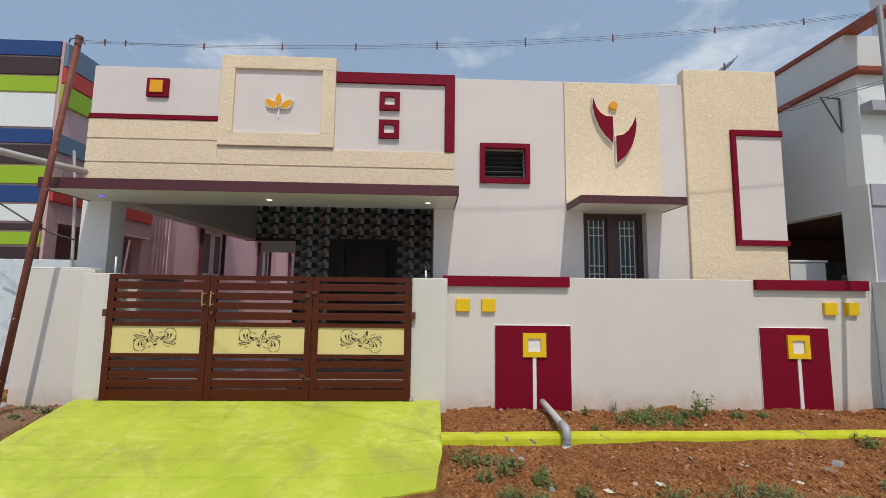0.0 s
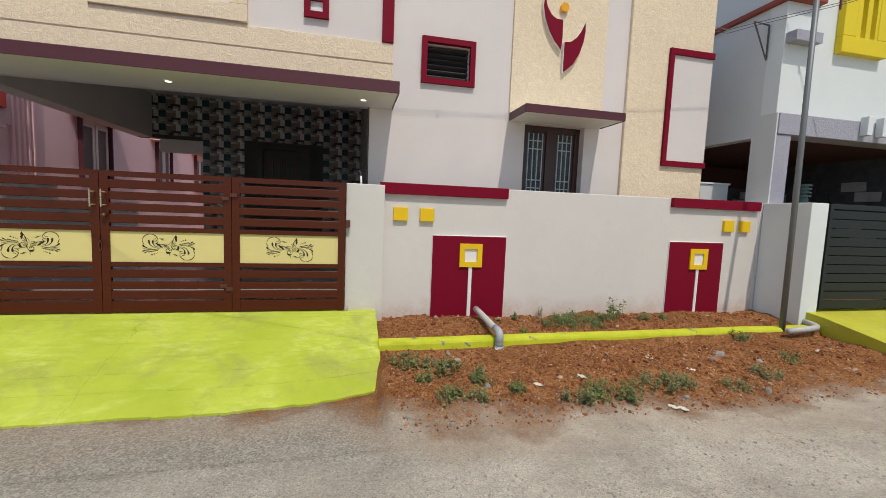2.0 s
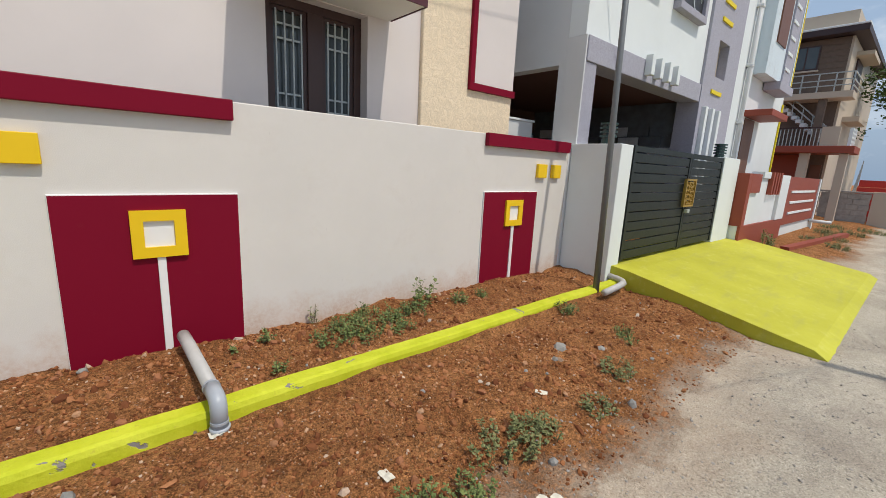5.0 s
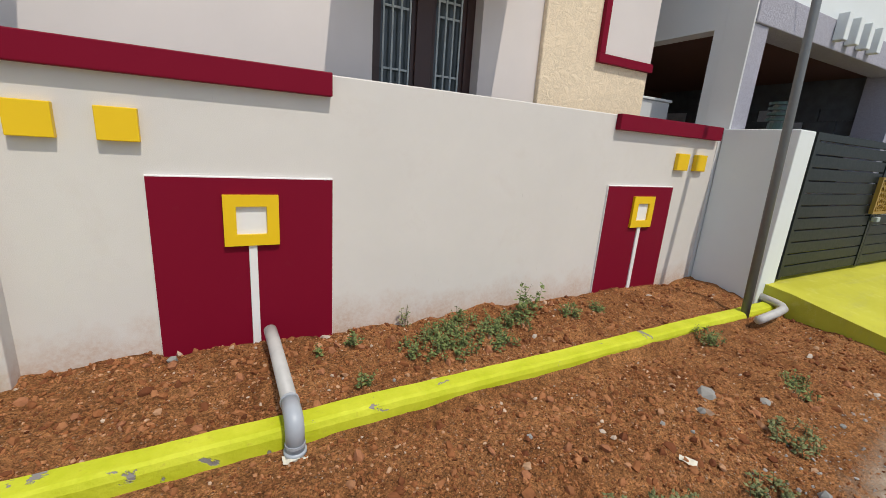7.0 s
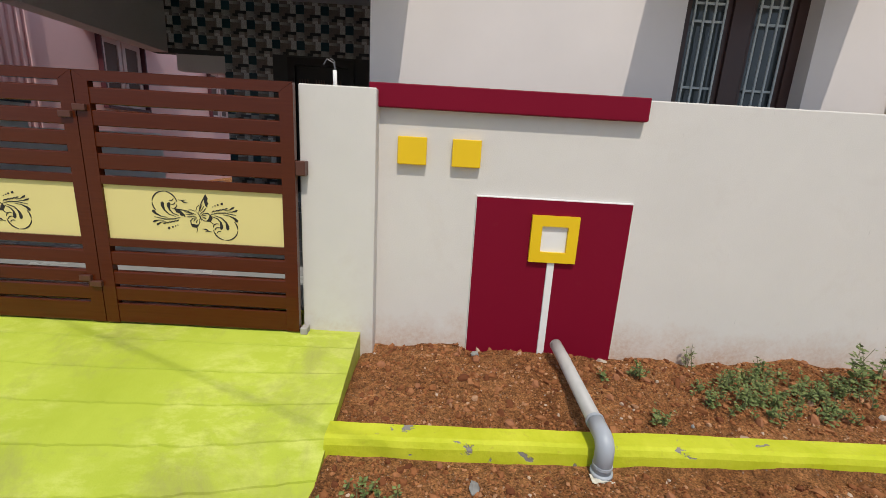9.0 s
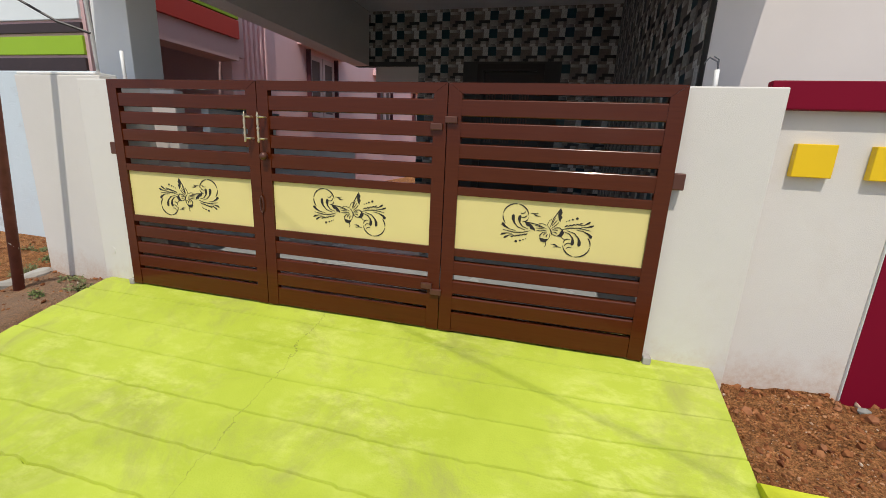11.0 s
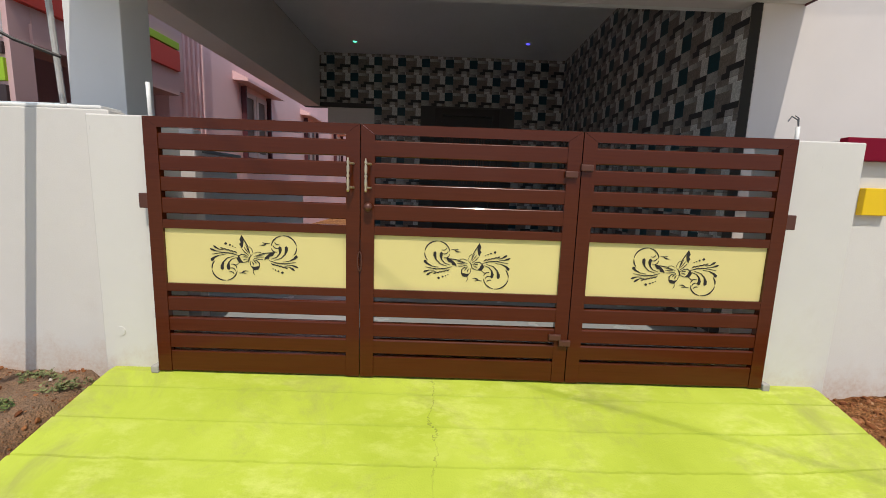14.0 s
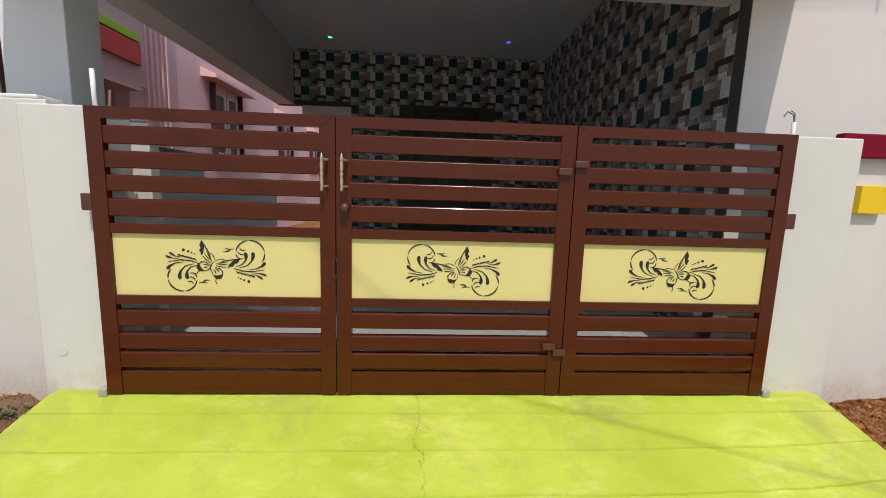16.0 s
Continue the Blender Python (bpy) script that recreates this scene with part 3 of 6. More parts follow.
def make_kerb():
    n = 110
    bm = bmesh.new()
    rows = []
    for i in range(n + 1):
        x = 0.328 + (6.22 - 0.328) * i / n
        yo = 4.44 + 0.015 * (x - 0.3) + 0.006 * noise.noise(Vector((x * 1.6, 3, 0)))
        zt = -0.145 + 0.007 * noise.noise(Vector((x * 1.1, 9, 0))) + 0.004 * noise.noise(Vector((x * 8, 2, 0)))
        w = 0.125 + 0.012 * noise.noise(Vector((x * 2.3, 5, 0)))
        rows.append([bm.verts.new(p) for p in ((x, yo - 0.035, -0.5), (x, yo - 0.012, zt - 0.035), (x, yo, zt - 0.008), (x, yo + 0.02, zt), (x, yo + w - 0.02, zt + 0.004), (x, yo + w, zt - 0.012), (x, yo + w + 0.005, -0.5))])
    for a, b in zip(rows, rows[1:]):
        for i in range(6):
            bm.faces.new((a[i], a[i + 1], b[i + 1], b[i]))
    bm.faces.new(rows[0])
    bm.faces.new(rows[-1][::-1])
    recalc(bm)
    solid("kerb_yellow", bm, KERB, "yellow painted concrete kerb with chipped grey patches", "kerb", kind="structure")
    bm = bmesh.new()
    rows = []
    for i in range(61):
        y = 5.41 - 2.0 * i / 60
        x = -4.97 + 0.19 * (5.41 - y) + 0.02 * noise.noise(Vector((y * 5, 1, 0)))
        w = 0.065 + 0.02 * noise.noise(Vector((y * 7, 4, 0)))
        top = -0.085 + 0.02 * noise.noise(Vector((y * 4, 8, 0))) + 0.012 * noise.noise(Vector((y * 17, 3, 0))) - 0.06 * max(0.0, 4.4 - y)
        chip = 0.02 * abs(noise.noise(Vector((y * 11, 6, 0))))
        rows.append([bm.verts.new(p) for p in ((x - w - 0.01, y, -0.5), (x - w, y, top - 0.01), (x, y, top + 0.006), (x + w - 0.02 - chip, y, top), (x + w, y, top - 0.02 - chip), (x + w + 0.03, y, -0.5))])
    bm.faces.new(rows[0])
    bm.faces.new(rows[-1][::-1])
    for a, b in zip(rows, rows[1:]):
        for i in range(5):
            bm.faces.new((a[i], a[i + 1], b[i + 1], b[i]))
    recalc(bm)
    solid("kerb_concrete", bm, CONCRETE, "worn grey concrete kerb beside the soil", "kerb", kind="structure")


make_kerb()


# ---- compound wall ----
WALL_Y = 5.37


def make_compound_wall():
    wall = solid("wall_front", recalc(B(0.40, 6.098, WALL_Y, WALL_Y + 0.15, -0.5, 1.53, bevel=0.008)), OFFWHITE, "off-white painted compound wall with maroon and yellow trim", "wall", kind="structure")
    for x0, x1 in ((0.36, 2.0), (4.48, 6.02)):
        part("coping", recalc(B(x0, x1, 5.315, WALL_Y + 0.003, 1.402, 1.536, bevel=0.006)), MAROON, wall, "maroon painted coping band")
    for x0, x1, in ((1.03, 2.012), (4.50, 5.435)):
        p = part("panel_border", recalc(B(x0, x1, WALL_Y - 0.018, WALL_Y + 0.003, -0.5, 0.916, bevel=0.003)), TRIM_WHITE, wall, "white painted panel edge")
        part("panel_face", recalc(B(x0 + 0.004, x1 - 0.004, WALL_Y - 0.022, WALL_Y - 0.017, -0.5, 0.908)), MAROON, p, "glossy maroon panel")
        c = x0 + 0.505
        part("stem_strip", recalc(B(c - 0.023, c + 0.023, WALL_Y - 0.034, WALL_Y - 0.02, -0.4, 0.53, bevel=0.003)), TRIM_WHITE, p, "white vertical strip")
        f = part("frame_tile", recalc(frame_bm(c - 0.149, c + 0.149, 0.515, 0.815, 0.067, WALL_Y - 0.046, WALL_Y - 0.02)), YELLOW, p, "yellow square frame")
        part("niche_tile", recalc(B(c - 0.083, c + 0.083, WALL_Y - 0.026, WALL_Y - 0.021, 0.581, 0.749)), TRIM_WHITE, p, "white recessed square")
    for x in (0.533, 0.862, 5.40, 5.695):
        part("square_tile", recalc(B(x, x + 0.174, WALL_Y - 0.04, WALL_Y + 0.003, 1.08, 1.244, bevel=0.004)), YELLOW, wall, "raised yellow square tile")
    # gate posts
    post = solid("wall_post_east", recalc(B(-0.03, 0.415, 5.255, 5.53, -0.5, 1.497, bevel=0.008)), OFFWHITE, "off-white painted masonry gate post", "gate post", kind="structure")
    post2 = solid("wall_post_west", recalc(B(-4.06, -3.70, 5.255, 5.53, -0.5, 1.505, bevel=0.008)), OFFWHITE, "off-white painted masonry gate post", "gate post", kind="structure")
    bm = T([(-3.955, 5.2515, 0.225), (-3.955, 5.258, 0.225)], 0.03, 20)
    part("conduit_cap", recalc(bm), OFFWHITE, post2, "round white conduit cover")
    west = solid("wall_front_west", recalc(B(-4.95, -4.055, 5.42, 5.57, -0.5, 1.555, bevel=0.008)), OFFWHITE, "off-white painted compound wall beside the gate", "wall", kind="structure")
    part("coping_slab", recalc(B(-4.93, -4.1, 5.425, 5.60, 1.556, 1.578, bevel=0.008)), TRIM_WHITE, west, "rounded white coping slab")
    side = solid("wall_side_west", recalc(B(-4.95, -4.83, 5.575, 11.3, -0.5, 1.15)), GREY_PAINT, "grey painted side boundary wall", "wall", kind="structure")
    part("raised_block", recalc(B(-4.945, -4.835, 7.3, 8.6, 1.15, 1.46)), GREY_PAINT, side)
    part("stone_slab", recalc(B(-4.99, -4.80, 7.25, 8.66, 1.461, 1.5, bevel=0.005)), DARKTILE, side, "dark stone slab on the wall")
    for px, py, top, bend in ((0.14, 5.42, 1.60, 1), (-3.80, 5.42, 1.72, 0)):
        c = thing("conduit_stub", "white plastic conduit with bare wire ends on a gate post", "conduit", (px, py, 1.48), "conduit stubs")
        part("pipe", recalc(T([(px, py, 1.48), (px - 0.004, py, top)], 0.012, 10)), TRIM_WHITE, c, smooth=True)
        if bend:
            part("wire_end", recalc(T([(px, py, top - 0.01), (px - 0.01, py, top + 0.04), (px - 0.05, py, top + 0.06), (px - 0.07, py, top + 0.03)], 0.004, 6)), WIRE, c)
            part("wire_end", recalc(T([(px, py, top - 0.01), (px - 0.005, py, top + 0.05), (px - 0.03, py, top + 0.065)], 0.003, 6)), WIRE, c)


make_compound_wall()


# ---- gate ----
def teardrop(p, q, w, n=9):
    """Outline of a drop from the point p to the round end q."""
    p, q = Vector(p), Vector(q)
    d = q - p
    L = d.length
    d.normalize()
    s = Vector((-d.y, d.x))
    up, dn = [], []
    for i in range(1, n + 1):
        t = i / n
        wid = 0.8 * w * math.sin(math.pi * min(1.0, t ** 1.6)) if t < 1 else 0
        c = p + d * (L * t) + s * (0.12 * L * math.sin(math.pi * t))
        up.append(c + s * wid)
        dn.append(c - s * wid)
    return [tuple(p)] + [tuple(v) for v in dn[:-1]] + [tuple(up[-1])] + [tuple(v) for v in up[-2::-1]]


def arc_strip(c, r, a0, a1, w, n=16):
    out, inn = [], []
    for i in range(n + 1):
        t = i / n
        a = radians(a0 + (a1 - a0) * t)
        h = w * (0.35 + 0.65 * math.sin(math.pi * t))
        out.append((c[0] + (r + h) * math.cos(a), c[1] + (r + h) * math.sin(a)))
        inn.append((c[0] + (r - h) * math.cos(a), c[1] + (r - h) * math.sin(a)))
    return out + inn[::-1]


def stroke(pts, ws):
    """A brush stroke along points with half-widths."""
    left, right = [], []
    for i, p in enumerate(pts):
        q0, q1 = Vector(pts[max(i - 1, 0)]), Vector(pts[min(i + 1, len(pts) - 1)])
        d = (q1 - q0).normalized()
        s = Vector((-d.y, d.x)) * ws[i]
        left.append((p[0] + s.x, p[1] + s.y))
        right.append((p[0] - s.x, p[1] - s.y))
    return left + right[::-1]


def disc(c, r, n=10):
    return [(c[0] + r * math.cos(2 * math.pi * i / n), c[1] + r * math.sin(2 * math.pi * i / n)) for i in range(n)]


def motif_shapes():
    """Butterfly between two scrolls, half a metre wide, round its middle."""
    half = []
    c = (0.176, -0.072)
    half += [arc_strip(c, 0.074, -172, -100, 0.0034), arc_strip(c, 0.074, -94, -8, 0.0036), arc_strip(c, 0.074, -2, 40, 0.0034)]
    # three small hooks inside the ring
    half += [arc_strip((0.128, -0.066), 0.024, 70, 185, 0.0026), arc_strip((0.134, -0.088), 0.022, 60, 175, 0.0026), arc_strip((0.14, -0.108), 0.018, 55, 170, 0.0024)]
    # two long hanging drops
    half += [stroke([(0.1, 0.002), (0.132, -0.01), (0.15, -0.032), (0.154, -0.055), (0.152, -0.07), (0.15, -0.078)], [0.001, 0.0025, 0.004, 0.009, 0.009, 0.003])]
    half += [stroke([(0.115, 0.01), (0.158, -0.004), (0.182, -0.03), (0.19, -0.055), (0.19, -0.072), (0.188, -0.08)], [0.001, 0.0025, 0.004, 0.009, 0.009, 0.003])]
    # long stem with leaf drops at its end
    half += [stroke([(0.088, 0.012), (0.13, 0.026), (0.18, 0.03), (0.245, 0.018)], [0.001, 0.003, 0.003, 0.0008])]
    half += [stroke([(0.168, 0.018), (0.206, 0.012), (0.236, -0.004), (0.248, -0.018), (0.25, -0.025)], [0.001, 0.002, 0.006, 0.009, 0.003])]
    half += [stroke([(0.19, 0.038), (0.22, 0.038), (0.245, 0.046), (0.256, 0.052)], [0.001, 0.002, 0.006, 0.002])]
    half += [stroke([(0.18, 0.046), (0.206, 0.05), (0.228, 0.064), (0.236, 0.071)], [0.001, 0.002, 0.006, 0.002])]
    half += [teardrop((0.098 + 0.019 * i, 0.025 + 0.005 * i), (0.121 + 0.019 * i, 0.04 + 0.005 * i), 0.0048) for i in range(5)]
    half += [disc((0.164, 0.086), 0.0075), disc((0.14, 0.078), 0.0055), disc((0.123, 0.071), 0.004), disc((0.109, 0.064), 0.003)]
    half += [teardrop((0.035, -0.083), (0.075, -0.092), 0.005), stroke([(0.05, -0.099), (0.07, -0.094), (0.094, -0.097)], [0.0008, 0.0025, 0.0008])]
    shapes = half + [[(-x, -z) for x, z in s] for s in half]
    # butterfly: one side of strokes, mirrored over the slanted body
    side = [
        stroke([(0.004, 0.016), (0.018, 0.07), (0.034, 0.1), (0.053, 0.138)], [0.001, 0.0022, 0.003, 0.001]),
        stroke([(0.0525, 0.137), (0.053, 0.112), (0.05, 0.094), (0.056, 0.08), (0.053, 0.068), (0.058, 0.056)], [0.001, 0.012, 0.008, 0.011, 0.006, 0.001]),
        stroke([(0.05, 0.05), (0.036, 0.032), (0.012, 0.01)], [0.001, 0.0024, 0.001]),
        stroke([(0.012, 0.032), (0.02, 0.055), (0.03, 0.078)], [0.0008, 0.0022, 0.0008]),
        stroke([(0.014, 0.026), (0.028, 0.045), (0.04, 0.064)], [0.0008, 0.0022, 0.0008]),
        stroke([(0.016, 0.0), (0.036, 0.016), (0.058, 0.018), (0.073, 0.004)], [0.0008, 0.0022, 0.003, 0.002]),
        stroke([(0.074, 0.008), (0.075, -0.01), (0.066, -0.028), (0.046, -0.034)], [0.001, 0.0115, 0.0105, 0.001]),
        stroke([(0.046, -0.034), (0.03, -0.03), (0.014, -0.018)], [0.001, 0.002, 0.0008]),
        teardrop((0.02, -0.003), (0.05, 0.001), 0.0036),
        teardrop((0.02, -0.013), (0.048, -0.018), 0.0036),
        stroke([(0.07, -0.034), (0.084, -0.048), (0.1, -0.05)], [0.0016, 0.0014, 0.0006]),
        stroke([(-0.012, 0.03), (-0.004, 0.055), (0.01, 0.068)], [0.0012, 0.0012, 0.0016]),
    ]
    ax = radians(117)
    ca, sa = math.cos(2 * ax), math.sin(2 * ax)
    side = [[(x * 0.99, z * 0.99) for x, z in q] for q in side]
    fly = side + [[(ca * x + sa * z, sa * x - ca * z) for x, z in q] for q in side]
    fly += [teardrop((-0.014, 0.027), (0.016, -0.034), 0.0042)]
    shapes += [[(x + 0.018, z + 0.004) for x, z in q] for q in fly]
    return shapes


MOTIF = motif_shapes()
ROWS_UP = [(1.317, 1.407), (1.20, 1.285), (1.085, 1.167), (0.96, 1.05)]
ROWS_DOWN = [(0.385, 0.472), (0.262, 0.345), (0.156, 0.244)]


def slat_bm(x0, x1, y0, y1, z0, z1):
    """Hollow-section slat with a rounded front edge above and below."""
    step = 0.0032
    top, y, z = [], y0, z1 - step * sum(math.cos(radians(e)) for e in (15, 32, 48, 70))
    top.append((y, z))
    for e in (15, 32, 48, 70):
        y, z = y + step * math.sin(radians(e)), z + step * math.cos(radians(e))
        top.append((y, z))
    prof = [(y0 + 0.004, z0), (y0, z0 + 0.004)] + top + [(y1, z1), (y1, z0)]
    bm = bmesh.new()
    ends = [[bm.verts.new((x, py, pz)) for py, pz in prof] for x in (x0, x1)]
    n = len(prof)
    for i in range(n):
        bm.faces.new((ends[0][i], ends[0][(i + 1) % n], ends[1][(i + 1) % n], ends[1][i]))
    bm.faces.new(ends[0])
    bm.faces.new(ends[1][::-1])
    return bm


def gate_leaf(x0, x1, flip, motif_at, label):
    g = thing("gate_leaf", label, "gate", ((x0 + x1) / 2, 5.19, 0.0), "leaves of the driveway gate")
    ya, yb = 5.188, 5.228
    a, b = x0 + 0.003, x1 - 0.003
    st = 0.078
    for s0, s1, k in ((a, a + st, 1), (b - st, b, -1)):
        # the upper corner is cut slantwise to meet the top rail
        lo, hi = 0.012, 1.492
        cut = [(s0, lo), (s1, lo), (s1, hi - 0.056), (s0, hi)] if k > 0 else [(s0, lo), (s1, lo), (s1, hi), (s0, hi - 0.056)]
        part("stile", recalc(prism(bmesh.new(), cut, ya, yb)), GATE, g)
    # top rail with mitred look, two panel rails and the foot plate
    part("top_rail", recalc(prism(bmesh.new(), [(a + st + 0.001, 1.436), (b - st - 0.001, 1.436), (b - 0.001, 1.493), (a + 0.001, 1.493)], ya - 0.001, yb)), GATE, g)
    part("panel_rail", recalc(B(a + st, b - st, ya, yb, 0.875, 0.925, bevel=0.003)), GATE, g)
    part("panel_rail", recalc(B(a + st, b - st, ya, yb, 0.505, 0.553, bevel=0.003)), GATE, g)
    part("foot_plate", recalc(B(a + st, b - st, ya + 0.004, yb, 0.014, 0.138, bevel=0.003)), GATE, g)
    for z0, z1 in ROWS_UP + ROWS_DOWN:
        part("slat", recalc(slat_bm(a + st - 0.004, b - st + 0.004, ya + 0.005, yb + 0.002, z0, z1)), GATE, g)
    p = part("panel", recalc(B(a + st - 0.004, b - st + 0.004, ya + 0.016, ya + 0.02, 0.55, 0.878)), PANEL, g, "cream sheet panel with cut-out butterfly scrollwork")
    bm = bmesh.new()
    for s in MOTIF:
        pts = [(motif_at + (-x if flip else x) * 0.99, 0.714 + z * 0.94) for x, z in s]
        prism(bm, pts, ya + 0.0135, ya + 0.0162)
    part("cutwork_motif", bm, BLACK, p, "dark butterfly and scroll cutwork")
    return g


leaf_w = gate_leaf(-3.695, -2.487, True, -3.105, "brown steel gate leaf with cream butterfly panel beside the post")
leaf_m = gate_leaf(-2.487, -1.243, False, -1.865, "brown steel gate leaf with slats, brass handle and cream butterfly panel")
leaf_e = gate_leaf(-1.243, -0.033, False, -0.64, "brown steel folding gate leaf with slats and cream butterfly panel")


def pull_handle(x, parent):
    prof = [(1.085, 0.009), (1.10, 0.013), (1.115, 0.008), (1.135, 0.012), (1.165, 0.013), (1.185, 0.008), (1.2, 0.015), (1.215, 0.008), (1.235, 0.013), (1.265, 0.012), (1.285, 0.008), (1.30, 0.013), (1.315, 0.006), (1.33, 0.004)]
    h = part("handle", recalc(T([(x, 5.135, 1.118 + (z - 1.085) * 0.76) for z, _ in prof], [r * 0.72 for _, r in prof], 12)), BRASS, parent, "turned brass pull handle", smooth=True)
    for z in (1.142, 1.274):
        part("handle_stub", recalc(T([(x, 5.135, z), (x + 0.02, 5.16, z), (x + 0.02, 5.192, z)], 0.0065, 8)), BRASS, h)


pull_handle(-2.545, leaf_w)
pull_handle(-2.447, leaf_m)


def knob(x, z, parent):
    bm = bmesh.new()
    bmesh.ops.create_uvsphere(bm, u_segments=14, v_segments=8, radius=0.026, matrix=Matrix.Translation((x, 5.16, z)))
    tube(bm, [(x, 5.162, z), (x, 5.19, z)], 0.012, 10)
    part("latch_knob", bm, STEEL_BROWN, parent, "brown round latch knob", smooth=True)


knob(-2.437, 1.035, leaf_m)
for xx, zz, p in ((-1.30, 1.255, leaf_m), (-1.215, 1.295, leaf_e), (-1.325, 0.30, leaf_m), (-1.265, 0.265, leaf_e)):
    part("hinge_bracket", recalc(B(xx - 0.035, xx + 0.035, 5.168, 5.191, zz - 0.018, zz + 0.018, bevel=0.004)), STEEL_BROWN, p)
part("latch_ring", recalc(T([(-2.487 + 0.012 * math.cos(t), 5.178, 0.72 + 0.055 * math.sin(t)) for t in (k * math.pi / 8 for k in range(17))], 0.004, 6)), STEEL_BROWN, leaf_m)
for xx, p in ((-3.715, leaf_w), (-0.008, leaf_e)):
    part("pivot_hinge", recalc(B(xx - 0.028, xx + 0.028, 5.19, 5.258, 0.985, 1.07, bevel=0.005)), STEEL_BROWN, p, "brown hinge block")
    part("foot_pivot", recalc(B(xx - 0.022, xx + 0.022, 5.18, 5.245, -0.005, 0.04, bevel=0.006)), CONCRETE, p, "cement-set foot pivot")


# ---- house ----
# one printed tile on a nine by six grid: t teal, w pale, s slab, b brown, k black, g grey
TILE_PRINT = ("sssbbbwwb", "tttssssww", "tttbbbbww", "tttbbbbww", "gssbbkkkk", "gssskkggb")
TILE_W, TILE_H = 0.45, 0.30


def tile_mesh():
    """Thin printed tile facing -y: runs of one colour along each print row, and a raised rim."""
    me = bpy.data.meshes.new("tile")
    verts, faces, mats = [], [], []
    cw, ch, gap, d = TILE_W / 9, TILE_H / 6, 0.0015, 0.006

    def quad(x0, x1, z0, z1, k):
        o = len(verts)
        verts.extend([(x0, -d, z0), (x1, -d, z0), (x1, -d, z1), (x0, -d, z1)])
        faces.append((o, o + 1, o + 2, o + 3))
        mats.append(k)

    for r, line in enumerate(TILE_PRINT):
        z1 = TILE_H - r * ch - (gap if r == 0 else 0)
        z0 = TILE_H - (r + 1) * ch + (gap if r == 5 else 0)
        c = 0
        while c < 9:
            e = c
            while e < 9 and line[e] == line[c]:
                e += 1
            quad(c * cw + (gap if c == 0 else 0), e * cw - (gap if e == 9 else 0), z0, z1, "twsbkg".index(line[c]))
            c = e
    rim = [(gap, gap), (TILE_W - gap, gap), (TILE_W - gap, TILE_H - gap), (gap, TILE_H - gap)]
    for i in range(4):
        (xa, za), (xb, zb) = rim[i], rim[(i + 1) % 4]
        o = len(verts)
        verts.extend([(xa, -d, za), (xa, 0, za), (xb, 0, zb), (xb, -d, zb)])
        faces.append((o, o + 1, o + 2, o + 3))
        mats.append(3)
    me.from_pydata(verts, [], faces)
    for g in GLAZES:
        me.materials.append(g)
    for p, k in zip(me.polygons, mats):
        p.material_index = k
    return me


def lay_tiles(back, side):
    """Whole courses of tiles on the back wall, round the door, and along the side wall."""
    me = tile_mesh()
    top = 3.598

    def lay(parent, x, y, z, turn):
        ob = new("tile", me)
        ob.parent = parent
        base = Vector((0, 0, 0))
        up = parent
        while up:
            base += up.location
            up = up.parent
        ob.location = Vector((x, y, z)) - base
        ob.rotation_euler = (0, 0, turn)

    for j in range(12):
        z = top - (j + 1) * TILE_H
        for i in range(8):
            x = 0.232 - (i + 1) * TILE_W
            if z < 2.6 and x + TILE_W > -2.2 and x < -0.95:
                continue
            lay(back, x, 11.071, z, 0.0)
        if z > 2.62:
            for i in range(8, 11):
                lay(back, 0.232 - (i + 1) * TILE_W, 11.071, z, 0.0)
        for i in range(11):
            lay(side, 0.2335, 11.06 - i * TILE_W, z, -math.pi / 2)


